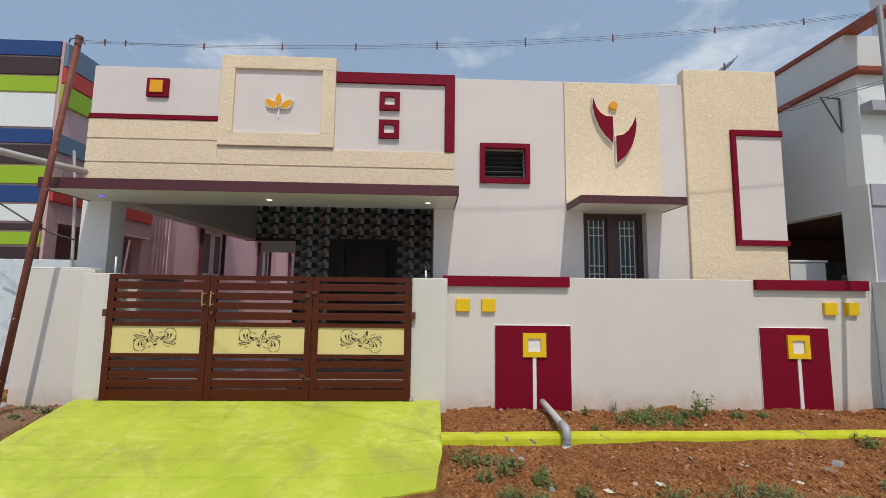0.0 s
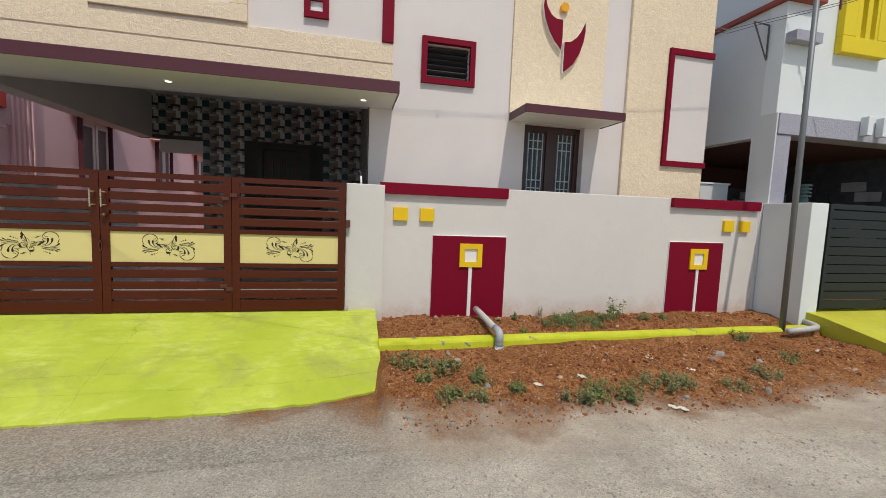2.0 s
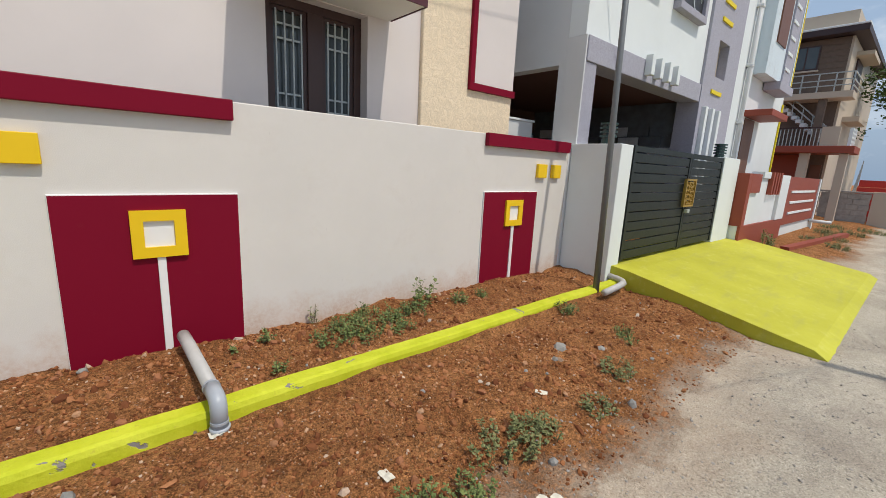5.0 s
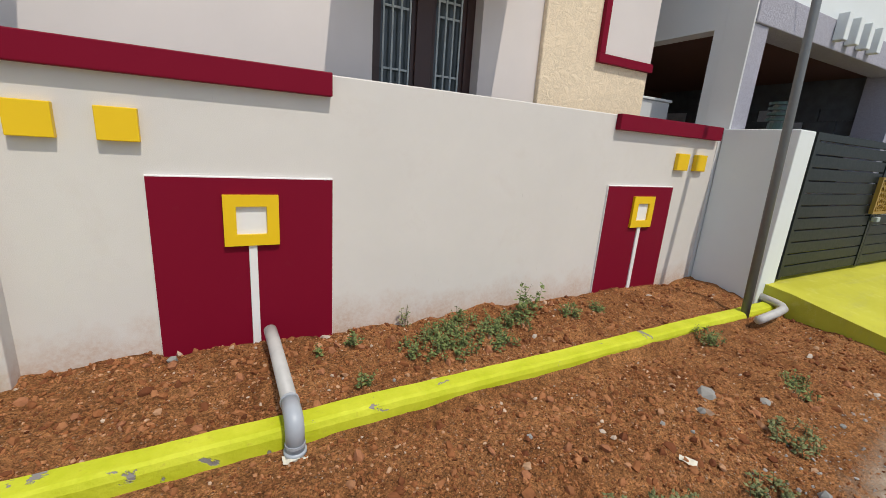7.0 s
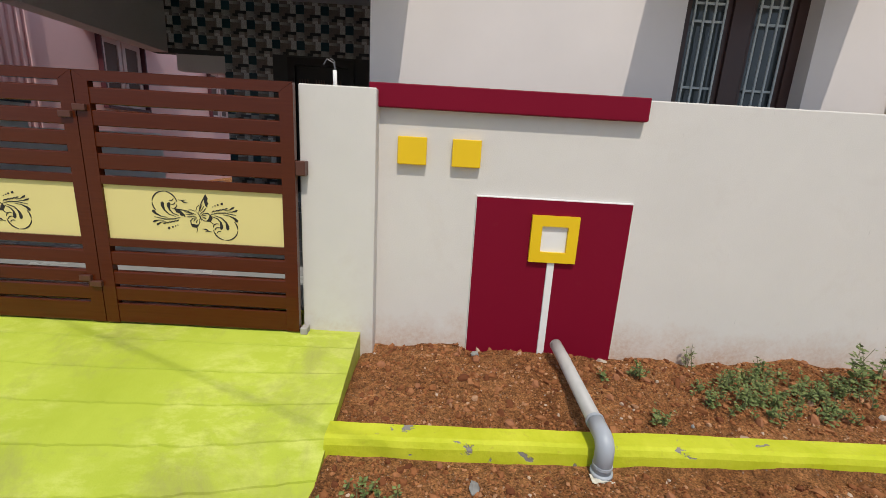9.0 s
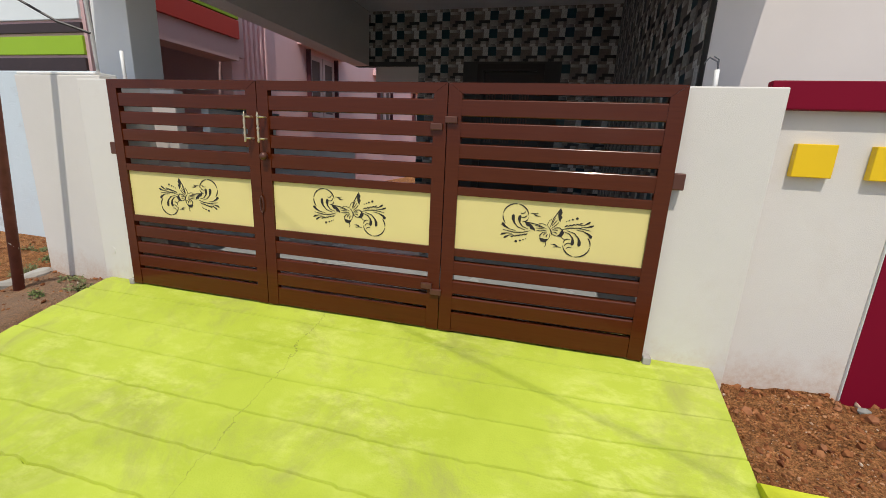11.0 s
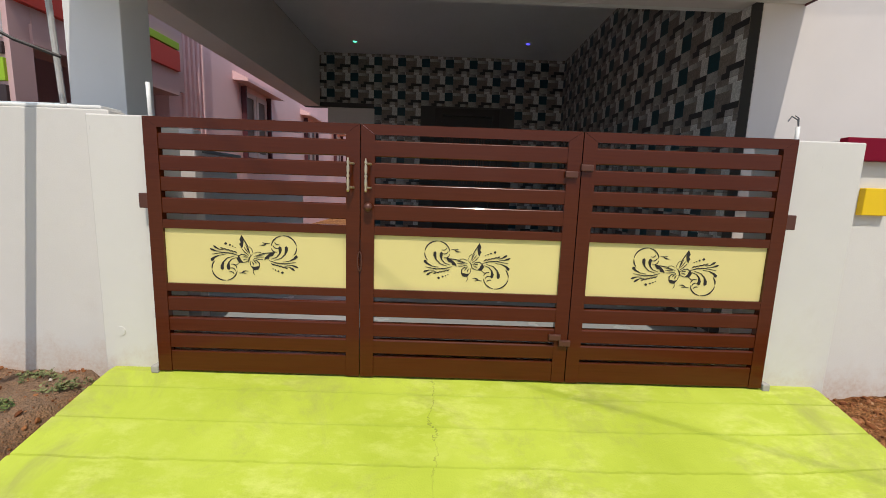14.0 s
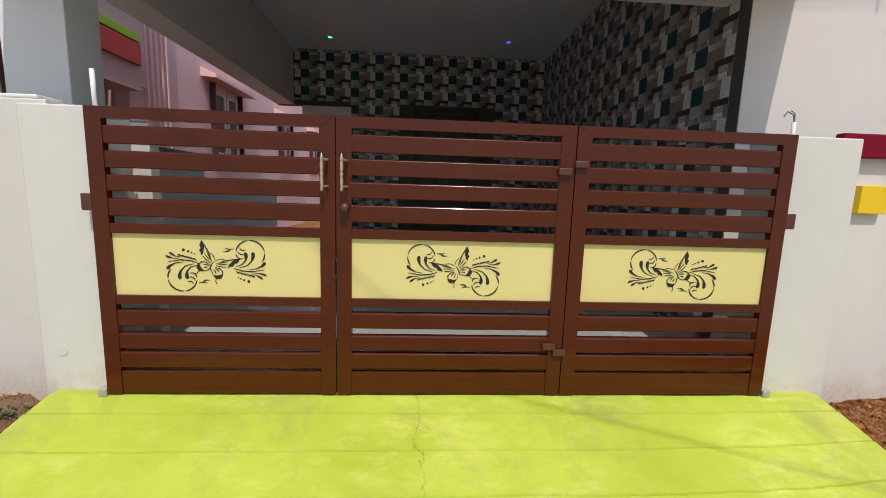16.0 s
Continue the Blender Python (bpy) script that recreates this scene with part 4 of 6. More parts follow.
def make_house():
    H = thing("house", "single-storey off-white house with cream textured bands and maroon trim", "house", (0.4, 6.0, 0.0))
    Y = 6.0
    # front wall with window and vent openings
    win = (2.456, 3.41, 0.75, 2.535)
    vent = (0.985, 1.588, 3.005, 3.473)
    part("front_wall", recalc(wall_xz(0.24, 5.5, Y, Y + 0.23, -0.3, 4.555, (win, vent))), HOUSE_WHITE, H, "smooth off-white painted front wall")
    # parapet over the portico
    part("parapet", recalc(B(-4.78, 0.24, Y, Y + 0.2, 2.58, 4.585)), HOUSE_WHITE, H, "off-white parapet wall")
    part("parapet_edge", recalc(B(0.24, 0.53, Y - 0.004, Y + 0.1, 4.40, 4.585)), HOUSE_WHITE, H)
    # cream bands with grooves
    for x0, x1, z0, z1 in ((-4.785, 0.53, 2.655, 3.115), (-4.785, -2.935, 3.135, 3.465), (-2.935, 0.53, 3.135, 3.385), (-4.785, -2.935, 3.487, 3.775)):
        part("cream_band", recalc(B(x0, x1, Y - 0.022, Y + 0.002, z0, z1, bevel=0.004)), CREAM, H, "rough cream plaster band")
    part("maroon_strip", recalc(B(-4.785, -2.935, Y - 0.035, Y + 0.002, 3.777, 3.848, bevel=0.004)), MAROON, H)
    f = part("cream_frame", recalc(frame_bm(-2.93, -1.25, 3.41, 4.79, 0.2, Y - 0.055, Y + 0.1, 0.006)), CREAM, H, "raised cream plaster frame")
    part("frame_field", recalc(B(-2.735, -1.445, Y - 0.012, Y + 0.1, 3.605, 4.595)), HOUSE_WHITE, f, "smooth white field")
    # leaf ornament
    cx, cz = -2.075, 3.985
    orn = part("leaf_ornament", bmesh.new(), TRIM_WHITE, H, "orange three-petal ornament with white edges")
    bmw = bmesh.new()
    for (p, q, w) in (((cx, cz + 0.005), (cx - 0.0, cz + 0.25), 0.062), ((cx - 0.02, cz), (cx - 0.20, cz + 0.14), 0.066), ((cx + 0.02, cz), (cx + 0.21, cz + 0.13), 0.066)):
        p, q = Vector(p), Vector(q)
        d = (q - p).normalized()
        s = Vector((-d.y, d.x))
        L = (q - p).length

        def lens(k, inset):
            pts = []
            for i in range(17):
                t = inset + (1 - 2 * inset) * i / 16
                pts.append(p + d * L * t + s * (w - inset * 0.12) * math.sin(math.pi * t) * k)
            return pts
        rim = lens(1, 0.0) + lens(-1, 0.0)[-2:0:-1]
        prism(bmw, [tuple(v) for v in rim], Y - 0.05, Y - 0.01)
        core = lens(0.84, 0.06) + lens(-0.84, 0.06)[-2:0:-1]
        bmo = prism(bmesh.new(), [tuple(v) for v in core], Y - 0.053, Y - 0.049)
        part("petal", bmo, ORANGE, orn, "orange petal")
    prism(bmw, [(cx - 0.012, cz - 0.135), (cx + 0.006, cz - 0.135), (cx + 0.014, cz + 0.02), (cx - 0.01, cz + 0.02)], Y - 0.03, Y - 0.01)
    bmw.to_mesh(orn.data)
    bmw.free()
    # maroon corner frame and squares
    mf = bmesh.new()
    box(mf, -1.246, 0.53, Y - 0.04, Y + 0.002, 4.425, 4.588, 0.004)
    box(mf, 0.382, 0.53, Y - 0.04, Y + 0.002, 3.39, 4.425, 0.004)
    part("corner_frame", recalc(mf), MAROON, H, "maroon painted corner frame")
    sq = part("square_ornament", recalc(B(-4.0, -3.69, Y - 0.04, Y + 0.002, 4.12, 4.403, bevel=0.004)), MAROON, H, "maroon square with orange centre")
    part("square_core", recalc(B(-3.945, -3.76, Y - 0.058, Y - 0.038, 4.18, 4.365, bevel=0.004)), ORANGE, sq)
    for z0, z1 in ((4.012, 4.288), (3.578, 3.856)):
        s = part("square_ornament", recalc(frame_bm(-0.595, -0.295, z0, z1, 0.075, Y - 0.05, Y + 0.002)), MAROON, H, "maroon square frame with white centre")
        part("square_core", recalc(B(-0.522, -0.368, Y - 0.012, Y + 0.001, z0 + 0.073, z1 - 0.073)), TRIM_WHITE, s)
    # canopy
    can = part("canopy", recalc(B(-4.62, 0.53, 5.17, Y - 0.002, 2.545, 2.66, bevel=0.004)), SOFFIT, H, "thin projecting canopy slab")
    fb = bmesh.new()
    box(fb, -4.632, 0.542, 5.155, 5.169, 2.535, 2.668, 0.003)
    box(fb, 0.531, 0.543, 5.17, Y - 0.002, 2.535, 2.668)
    box(fb, -4.633, -4.621, 5.17, Y - 0.002, 2.535, 2.668)
    box(fb, -4.632, 0.542, 5.16, Y - 0.02, 2.661, 2.672)
    part("fascia", recalc(fb), FASCIA, can, "dark maroon canopy edge")
    # column, beams and portico walls
    part("column", recalc(B(-4.72, -4.32, 5.94, 6.24, -0.3, 2.578, bevel=0.006)), GREY_PAINT, H, "grey painted front column")
    part("inner_low_wall", recalc(B(-4.72, -3.77, 5.80, 5.90, -0.3, 1.5, bevel=0.006)), HOUSE_WHITE, H, "low white wall beside the column")
    part("front_beam", recalc(B(-4.72, 0.238, Y + 0.203, Y + 0.26, 2.58, 3.6)), SOFFIT, H)
    part("side_beam", recalc(B(-4.72, -4.40, Y + 0.262, 11.07, 2.62, 3.6, bevel=0.004)), BEAM, H, "dark grey side beam")
    side_tiles = part("tiled_side_wall", recalc(B(0.234, 0.239, Y + 0.004, 11.07, -0.3, 3.598)), GROUT, H, "dark mosaic tiled side wall")
    part("passage_header", recalc(B(-4.72, -3.356, 11.073, 11.25, 2.62, 3.6)), GROUT, H)
    back_tiles = part("tiled_back_wall", recalc(wall_xz(-3.355, 0.42, 11.073, 11.25, -0.3, 3.6, ((-2.19, -0.96, 0.05, 2.66),))), GROUT, H, "dark mosaic tiled back wall")
    lay_tiles(back_tiles, side_tiles)
    part("passage_lintel", recalc(B(-4.25, -3.357, 11.06, 11.26, 2.32, 2.61, bevel=0.004)), BEAM, H, "grey lintel over the side passage")
    part("portico_floor", recalc(B(-4.72, 0.24, 5.56, 11.07, -0.3, 0.02)), FLOORTILE, H, "grey tiled portico floor")
    part("roof_slab", recalc(B(-4.72, 5.53, Y + 0.262, 14.0, 3.66, 3.8)), CONCRETE, H)
    part("rear_wall", recalc(B(0.43, 5.53, 13.8, 14.0, -0.3, 3.66)), HOUSE_WHITE, H)
    part("gable_wall", recalc(B(5.3, 5.525, Y + 0.232, 13.8, -0.3, 4.2)), HOUSE_WHITE, H)
    # cream butterfly panel
    part("cream_panel", recalc(B(2.195, 3.65, Y - 0.03, Y + 0.002, 2.64, 4.53, bevel=0.005)), CREAM, H, "rough cream plaster panel")
    pc = bmesh.new()
    pw = bmesh.new()
    body = [(2.615, 4.275), (2.605, 4.14), (2.64, 3.98), (2.70, 3.83), (2.79, 3.69), (2.905, 3.575), (2.915, 3.72), (2.91, 3.985), (2.81, 3.985), (2.73, 4.03), (2.665, 4.12)]
    wing = [(3.262, 3.99), (3.27, 3.86), (3.245, 3.70), (3.19, 3.54), (3.10, 3.39), (2.96, 3.27), (2.955, 3.40), (2.955, 3.685), (3.05, 3.70), (3.14, 3.77), (3.21, 3.87)]
    for s in (body, wing):
        prism(pc, s, Y - 0.085, Y - 0.076)
        mx, mz = sum(p[0] for p in s) / len(s), sum(p[1] for p in s) / len(s)
        prism(pw, [(mx + (x - mx) * 1.06, mz + (z - mz) * 1.03) for x, z in s], Y - 0.075, Y - 0.03)
    orn2 = part("figure_ornament", pw, TRIM_WHITE, H, "maroon curved ornament with a yellow disc")
    part("figure_face", pc, MAROON, orn2)
    part("disc", prism(bmesh.new(), disc((2.935, 4.165), 0.062, 24), Y - 0.075, Y - 0.029), ORANGE, orn2, "yellow round disc")
    # pier
    part("pier", recalc(B(4.045, 5.51, Y - 0.05, Y + 0.12, -0.3, 4.79, bevel=0.012)), CREAM, H, "tall cream textured plaster pier")
    c = bmesh.new()
    box(c, 4.72, 5.52, Y - 0.095, Y - 0.048, 3.735, 3.826, 0.004)
    box(c, 4.72, 5.52, Y - 0.095, Y - 0.048, 2.058, 2.14, 0.004)
    box(c, 4.72, 4.792, Y - 0.095, Y - 0.048, 2.14, 3.735, 0.004)
    part("pier_frame", recalc(c), MAROON, H, "maroon bracket-shaped frame")
    part("pier_field", recalc(B(4.792, 5.513, Y - 0.06, Y - 0.047, 2.14, 3.735)), HOUSE_WHITE, H, "smooth white field")
    # window hood
    ch = part("window_hood", recalc(B(2.21, 3.645, 5.40, Y - 0.002, 2.542, 2.636, bevel=0.004)), SOFFIT, H, "white concrete window hood")
    fb = bmesh.new()
    box(fb, 2.2, 3.655, 5.385, 5.399, 2.535, 2.642, 0.003)
    box(fb, 2.198, 2.209, 5.40, Y - 0.032, 2.535, 2.642)
    box(fb, 3.646, 3.657, 5.40, Y - 0.032, 2.535, 2.642)
    part("hood_edge", recalc(fb), FASCIA, ch, "dark maroon hood edge")
    # window
    W = part("window", recalc(frame_bm(win[0], win[1], win[2], win[3], 0.075, Y + 0.13, Y + 0.2)), WINFRAME, H, "dark brown two-leaf window with white bars")
    part("mullion", recalc(B(2.865, 3.01, Y + 0.125, Y + 0.2, win[2] + 0.075, win[3] - 0.075, bevel=0.004)), WINFRAME, W)
    for x0, x1 in ((2.53, 2.865), (3.01, 3.335)):
        part("pane", recalc(B(x0, x1, Y + 0.185, Y + 0.19, win[2] + 0.075, win[3] - 0.075)), GLASS, W, "dark glass pane")
        part("stile", recalc(frame_bm(x0, x1, win[2] + 0.075, win[3] - 0.075, 0.035, Y + 0.15, Y + 0.184)), WINFRAME, W)
        for i in range(4):
            x = x0 + 0.055 + i * (x1 - x0 - 0.11) / 3
            part("bar", recalc(B(x - 0.007, x + 0.007, Y + 0.132, Y + 0.142, 0.86, 2.43)), GRILL, W)
        for z in (1.0, 1.22, 1.62, 1.74, 2.2, 2.32):
            part("bar", recalc(B(x0 + 0.05, x1 - 0.05, Y + 0.142, Y + 0.15, z - 0.008, z + 0.008)), GRILL, W)
    # added dim grey-green sheet stands in for the room behind the panes
    part("room_back", recalc(B(2.3, 3.7, Y + 0.5, Y + 0.52, 0.5, 2.8)), ROOM_SHEET, W)
    # vent
    V = part("vent", recalc(frame_bm(0.913, 1.66, 2.937, 3.541, 0.072, Y - 0.045, Y + 0.03)), MAROON, H, "maroon framed louvred vent")
    for i in range(6):
        bm = B(vent[0], vent[1], -0.045, 0.045, -0.006, 0.006)
        bmesh.ops.transform(bm, matrix=Matrix.Translation((0, Y + 0.13, 3.045 + i * 0.075)) @ Matrix.Rotation(radians(-38), 4, "X"), verts=bm.verts)
        part("louvre", recalc(bm), DARKVENT, V)
    part("vent_back", recalc(B(0.9, 1.7, Y + 0.22, Y + 0.228, 2.95, 3.53)), DARKVENT, V)
    # entrance door
    D = part("door", recalc(frame_bm(-2.19, -0.96, 0.05, 2.66, 0.13, 11.04, 11.2)), DOORWOOD, H, "dark wooden double door with barred openings")
    part("door_leaf", recalc(B(-2.06, -1.08, 11.12, 11.17, 0.05, 2.53)), DOORWOOD, D)
    for k in range(3):
        x0 = -2.0 + k * 0.31
        for i in range(4):
            part("bar", recalc(B(x0 + 0.05 * i, x0 + 0.05 * i + 0.018, 11.10, 11.12, 1.25, 2.3)), STEEL_BROWN, D)
    part("step", recalc(B(-2.5, -0.7, 10.75, 11.07, 0.021, 0.2)), FLOORTILE, H)
    # spotlights
    for x, y, z, m in ((-2.0, 5.62, 2.545, "white"), (0.15, 5.62, 2.545, "white"), (-4.18, 5.58, 2.545, "blue"), (-3.6, 10.4, 3.6, "green"), (-0.65, 10.2, 3.6, "blue")):
        L = thing("spotlight", "small round recessed ceiling spotlight with " + m + " glow", "spotlight", (x, y, z), "recessed spotlights")
        part("rim", recalc(T([(x, y, z - 0.008), (x, y, z + 0.002)], 0.05, 20)), TRIM_WHITE, L)
        part("lens", recalc(T([(x, y, z - 0.011), (x, y, z - 0.0075)], 0.034, 20)), {"white": GLOW_W, "blue": GLOW_B, "green": GLOW_G}[m], L)


GLOW_W = glow("spot_white", (1.0, 0.95, 0.75), 2.5)
GLOW_B = glow("spot_blue", (0.06, 0.05, 0.9), 3.0)
GLOW_G = glow("spot_green", (0.1, 0.9, 0.5), 2.5)
make_house()
solid("ceiling", recalc(B(-4.40, 0.243, 6.262, 11.07, 3.602, 3.655)), CEIL, "plain grey painted portico ceiling", "ceiling", kind="structure")


# ---- neighbour to the west: striped house ----
def make_striped_house():
    N = thing("striped_house", "pink house with blue, brown, green and white painted bands", "house", (-8, 8, 0))
    FY, SX = 6.85, -6.0
    bands = [(5.17, 5.46, BLUE_BAND), (4.84, 5.16, DARK_BAND), (4.54, 4.83, GREEN_BAND), (3.93, 4.53, N_WHITE), (3.66, 3.92, BLUE_BAND), (3.31, 3.65, DARK_BAND), (2.98, 3.30, GREEN_BAND), (2.67, 2.97, BLUE_BAND), (2.36, 2.66, N_WHITE), (2.22, 2.35, DARK_BAND), (1.98, 2.21, GREEN_BAND), (1.70, 1.97, DARK_BAND)]
    for z0, z1, m in bands:
        part("band", recalc(B(-14.0, SX - 0.06, FY - 0.03, FY + 0.2, z0 + 0.012, z1 - 0.012, bevel=0.006)), m, N)
    part("front_wall", recalc(B(-14.0, SX - 0.01, FY, FY + 0.22, -0.3, 5.46)), PINK_DARK, N)
    for x in (-7.35, -7.7, -8.4):
        part("slot_recess", recalc(B(x, x + 0.12, FY - 0.012, FY + 0.003, 3.96, 4.5)), PINK_DARK, N)
    part("block_side", recalc(B(SX - 0.16, SX, FY + 0.22, 9.45, 2.45, 5.4)), PINK_DARK, N, "dusty pink side face")
    for z0, z1, m in ((5.02, 5.42, STEEL_BLUE), (4.72, 5.0, RED_BAND), (4.35, 4.7, GREEN_BAND), (3.55, 3.85, STEEL_BLUE), (3.02, 3.12, GREEN_BAND), (2.72, 3.0, RED_BAND)):
        part("side_band", recalc(B(SX - 0.02, SX + 0.05, FY, 9.3, z0, z1, bevel=0.006)), m, N)
    part("ledge", recalc(B(SX - 0.4, SX + 0.02, FY + 0.2, 9.3, 2.38, 2.56)), PINK_DARK, N)
    part("low_wall", recalc(B(-14, SX - 0.3, FY + 0.25, FY + 0.45, -0.3, 1.7)), PINK_DARK, N)
    part("side_wall", recalc(B(-6.35, -6.15, 9.3, 42.0, -0.3, 5.4)), PINK, N, "pink painted side wall")
    part("porch_back", recalc(B(-14.0, -6.3, 9.4, 9.6, -0.3, 5.3)), PINK_DARK, N)
    for i in range(5):
        y = 9.62 + i * 0.13
        part("pilaster_rib", recalc(B(-6.15, -6.09, y, y + 0.06, -0.3, 5.4, bevel=0.01)), PINK, N)
    for y0, y1 in ((11.6, 12.86), (15.5, 16.6), (18.9, 20.0)):
        wb = bmesh.new()
        box(wb, -6.148, -6.04, y0, y0 + 0.035, 1.6, 3.06, 0.004)
        box(wb, -6.148, -6.04, y1 - 0.035, y1, 1.6, 3.06, 0.004)
        box(wb, -6.148, -6.04, y0 + 0.05, y1 - 0.05, 1.6, 1.65)
        w = part("window", recalc(wb), FASCIA, N, "window with dark red jambs")
        mid = (y0 + y1) / 2
        for a, b in ((y0 + 0.08, mid - 0.02), (mid + 0.02, y1 - 0.08)):
            fr = bmesh.new()
            box(fr, -6.148, -6.115, a, a + 0.09, 1.66, 2.98, 0.004)
            box(fr, -6.148, -6.115, b - 0.09, b, 1.66, 2.98, 0.004)
            box(fr, -6.148, -6.115, a + 0.09, b - 0.09, 2.88, 2.98)
            box(fr, -6.148, -6.115, a + 0.09, b - 0.09, 1.66, 1.76)
            part("casement", recalc(fr), PALEFRAME, w)
            part("pane", recalc(B(-6.148, -6.135, a + 0.09, b - 0.09, 1.76, 2.88)), BROWNGLASS, w)
        hb = prism(bmesh.new(), [(-6.149, 3.1), (-5.86, 3.08), (-5.86, 3.14), (-6.149, 3.27)], y0 - 0.32, y1 + 0.35)
        part("window_hood", recalc(hb), PINK, N, "pink sloping window hood")
    solid("wall_neighbour_west", recalc(B(-14.0, -4.96, 6.32, 6.47, -0.4, 1.73, bevel=0.01)), BLUEWHITE, "pale blue weathered boundary wall", "wall", kind="structure")
    part("roof", recalc(B(-14.0, -6.2, FY + 0.1, 22.0, 5.3, 5.42)), CONCRETE, N)


make_striped_house()


# ---- poles and wires ----
def make_poles():
    P = thing("utility_pole", "leaning red-oxide painted steel pole holding overhead wires", "utility pole", (-4.715, 5.03, -0.15))
    part("shaft", recalc(T([(-4.722, 5.03, -0.3), (-4.478, 5.03, 1.96), (-4.21, 5.03, 4.40)], [0.036, 0.0355, 0.035], 18)), RUST, P, smooth=True)
    part("cap", recalc(T([(-4.21, 5.03, 4.39), (-4.208, 5.03, 4.43)], 0.041, 16)), RUST, P)
    part("wire_tie", recalc(T([(-4.30, 5.0, 4.33), (-4.26, 4.97, 4.36), (-4.18, 4.97, 4.37), (-4.13, 5.03, 4.33)], 0.008, 6)), WIRE, P)
    P2 = thing("street_pole", "slim grey steel pole standing in the kerb", "pole", (5.62, 4.55, -0.15))
    part("shaft", recalc(T([(5.635, 4.532, -0.3), (5.82, 4.70, 2.5), (5.985, 4.85, 5.1)], [0.036, 0.034, 0.032], 16)), GALV, P2, smooth=True)
    a, b = Vector((-4.19, 5.02, 4.36)), Vector((5.98, 4.845, 5.0))

    def span(k, t):
        p = a.lerp(b, t) + Vector((0, 0.0, 0.035 * (k - 1) * (1 - 0.4 * math.cos(t * 6.28))))
        p.z -= 4 * t * (1 - t) * (0.21 + 0.02 * k) - 0.012 * noise.noise(Vector((t * 9, k * 3.3, 0)))
        return p

    for k in range(3):
        w = solid("overhead_wire", recalc(T([span(k, i / 48) for i in range(49)], 0.002, 5)), WIRE, "thin sagging overhead wire", "wire", "overhead wires")
    for t in (0.03, 0.055, 0.15, 0.245, 0.335, 0.435, 0.545, 0.655, 0.785, 0.9):
        lo, hi = span(0, t), span(2, t)
        sp = solid("wire_spacer", recalc(T([lo - Vector((0, 0, 0.025)), hi + Vector((0, 0, 0.025))], 0.009, 8)), INSUL, "maroon plastic spacer clipped on the wires", "wire spacer", "wire spacers")
    # service cable over the road, known by its shadow on the ramp
    solid("service_cable", recalc(T([(-12.0, 6.86, 5.4), (-6.0, 4.36, 5.25), (-1.0, 2.3, 5.2), (0.7, 1.6, 5.2), (6.6, -0.83, 5.6)], 0.007, 6)), WIRE, "dark service cable crossing above the road", "cable")
    P3 = thing("street_pole", "plain grey steel pole across the road", "pole", (6.6, -0.85, -0.4))
    part("shaft", recalc(T([(6.6, -0.85, -0.5), (6.6, -0.85, 5.7)], 0.06, 14)), GALV, P3, smooth=True)
    pv = thing("drain_spout", "pale grey plastic drain pipe jutting from the house corner", "drain pipe", (-4.85, 6.0, 2.9))
    part("pipe", recalc(T([(-4.74, 6.03, 2.98), (-4.9, 5.6, 2.97), (-5.1, 4.95, 2.96), (-5.25, 4.6, 2.95)], 0.045, 12)), PVC, pv, smooth=True)
    cl = thing("cable_bundle", "twisted dark cable slung from the column to the pole", "cable", (-4.8, 5.9, 2.0))
    part("cable", recalc(T([(-4.75, 5.93, 1.98), (-4.95, 5.8, 2.05), (-5.2, 5.7, 2.2), (-5.5, 5.6, 2.42), (-5.9, 5.6, 2.6)], 0.012, 6)), BLACK, cl)
    part("conduit", recalc(T([(-4.86, 6.05, 1.5), (-4.92, 6.05, 2.6), (-5.0, 6.05, 3.3)], 0.02, 8)), PVC, cl)


make_poles()


# ---- drain pipes in the verge ----
def make_pipes():
    p = thing("drain_pipe", "grey plastic drain pipe with a blue-grey elbow over the kerb", "drain pipe", (1.61, 4.7, -0.1))
    part("pipe", recalc(T([(1.605, 5.25, -0.01), (1.61, 5.1, -0.02), (1.62, 4.56, -0.062)], 0.038, 20)), PVC, p, "weathered grey pipe", smooth=True)
    pts = [(1.619, 4.545, -0.06)] + [(1.62, 4.452 - 0.055 * math.sin(a), -0.119 + 0.055 * math.cos(a)) for a in (k * math.pi / 14 for k in range(8))] + [(1.62, 4.396, -0.225)]
    e = part("elbow", recalc(T(pts, [0.0425] * len(pts), 20)), PVC_BLUE, p, "blue-grey elbow fitting", smooth=True)
    part("collar", recalc(T([(1.62, 4.396, -0.178), (1.62, 4.396, -0.192)], 0.0455, 20)), PVC_BLUE, e)
    part("collar", recalc(T([(1.619, 4.548, -0.06), (1.619, 4.532, -0.061)], 0.0455, 20)), PVC_BLUE, e)
    part("collar", recalc(T([(1.62, 4.395, -0.215), (1.62, 4.395, -0.232)], 0.051, 20)), PVC_BLUE, p, smooth=True)
    part("tape", recalc(B(1.60, 1.67, 4.34, 4.36, -0.262, -0.235, bevel=0.006)), PAPER, p, "torn pale tape")
    q = thing("drain_pipe", "short bent grey plastic drain pipe lying on the soil", "drain pipe", (5.9, 4.5, -0.17))
    part("pipe", recalc(T([(6.2, 4.68, -0.11), (6.17, 4.55, -0.115), (6.12, 4.46, -0.118), (6.04, 4.41, -0.12), (5.9, 4.39, -0.125), (5.52, 4.37, -0.14)], 0.038, 16)), PVC, q, smooth=True)


make_pipes()


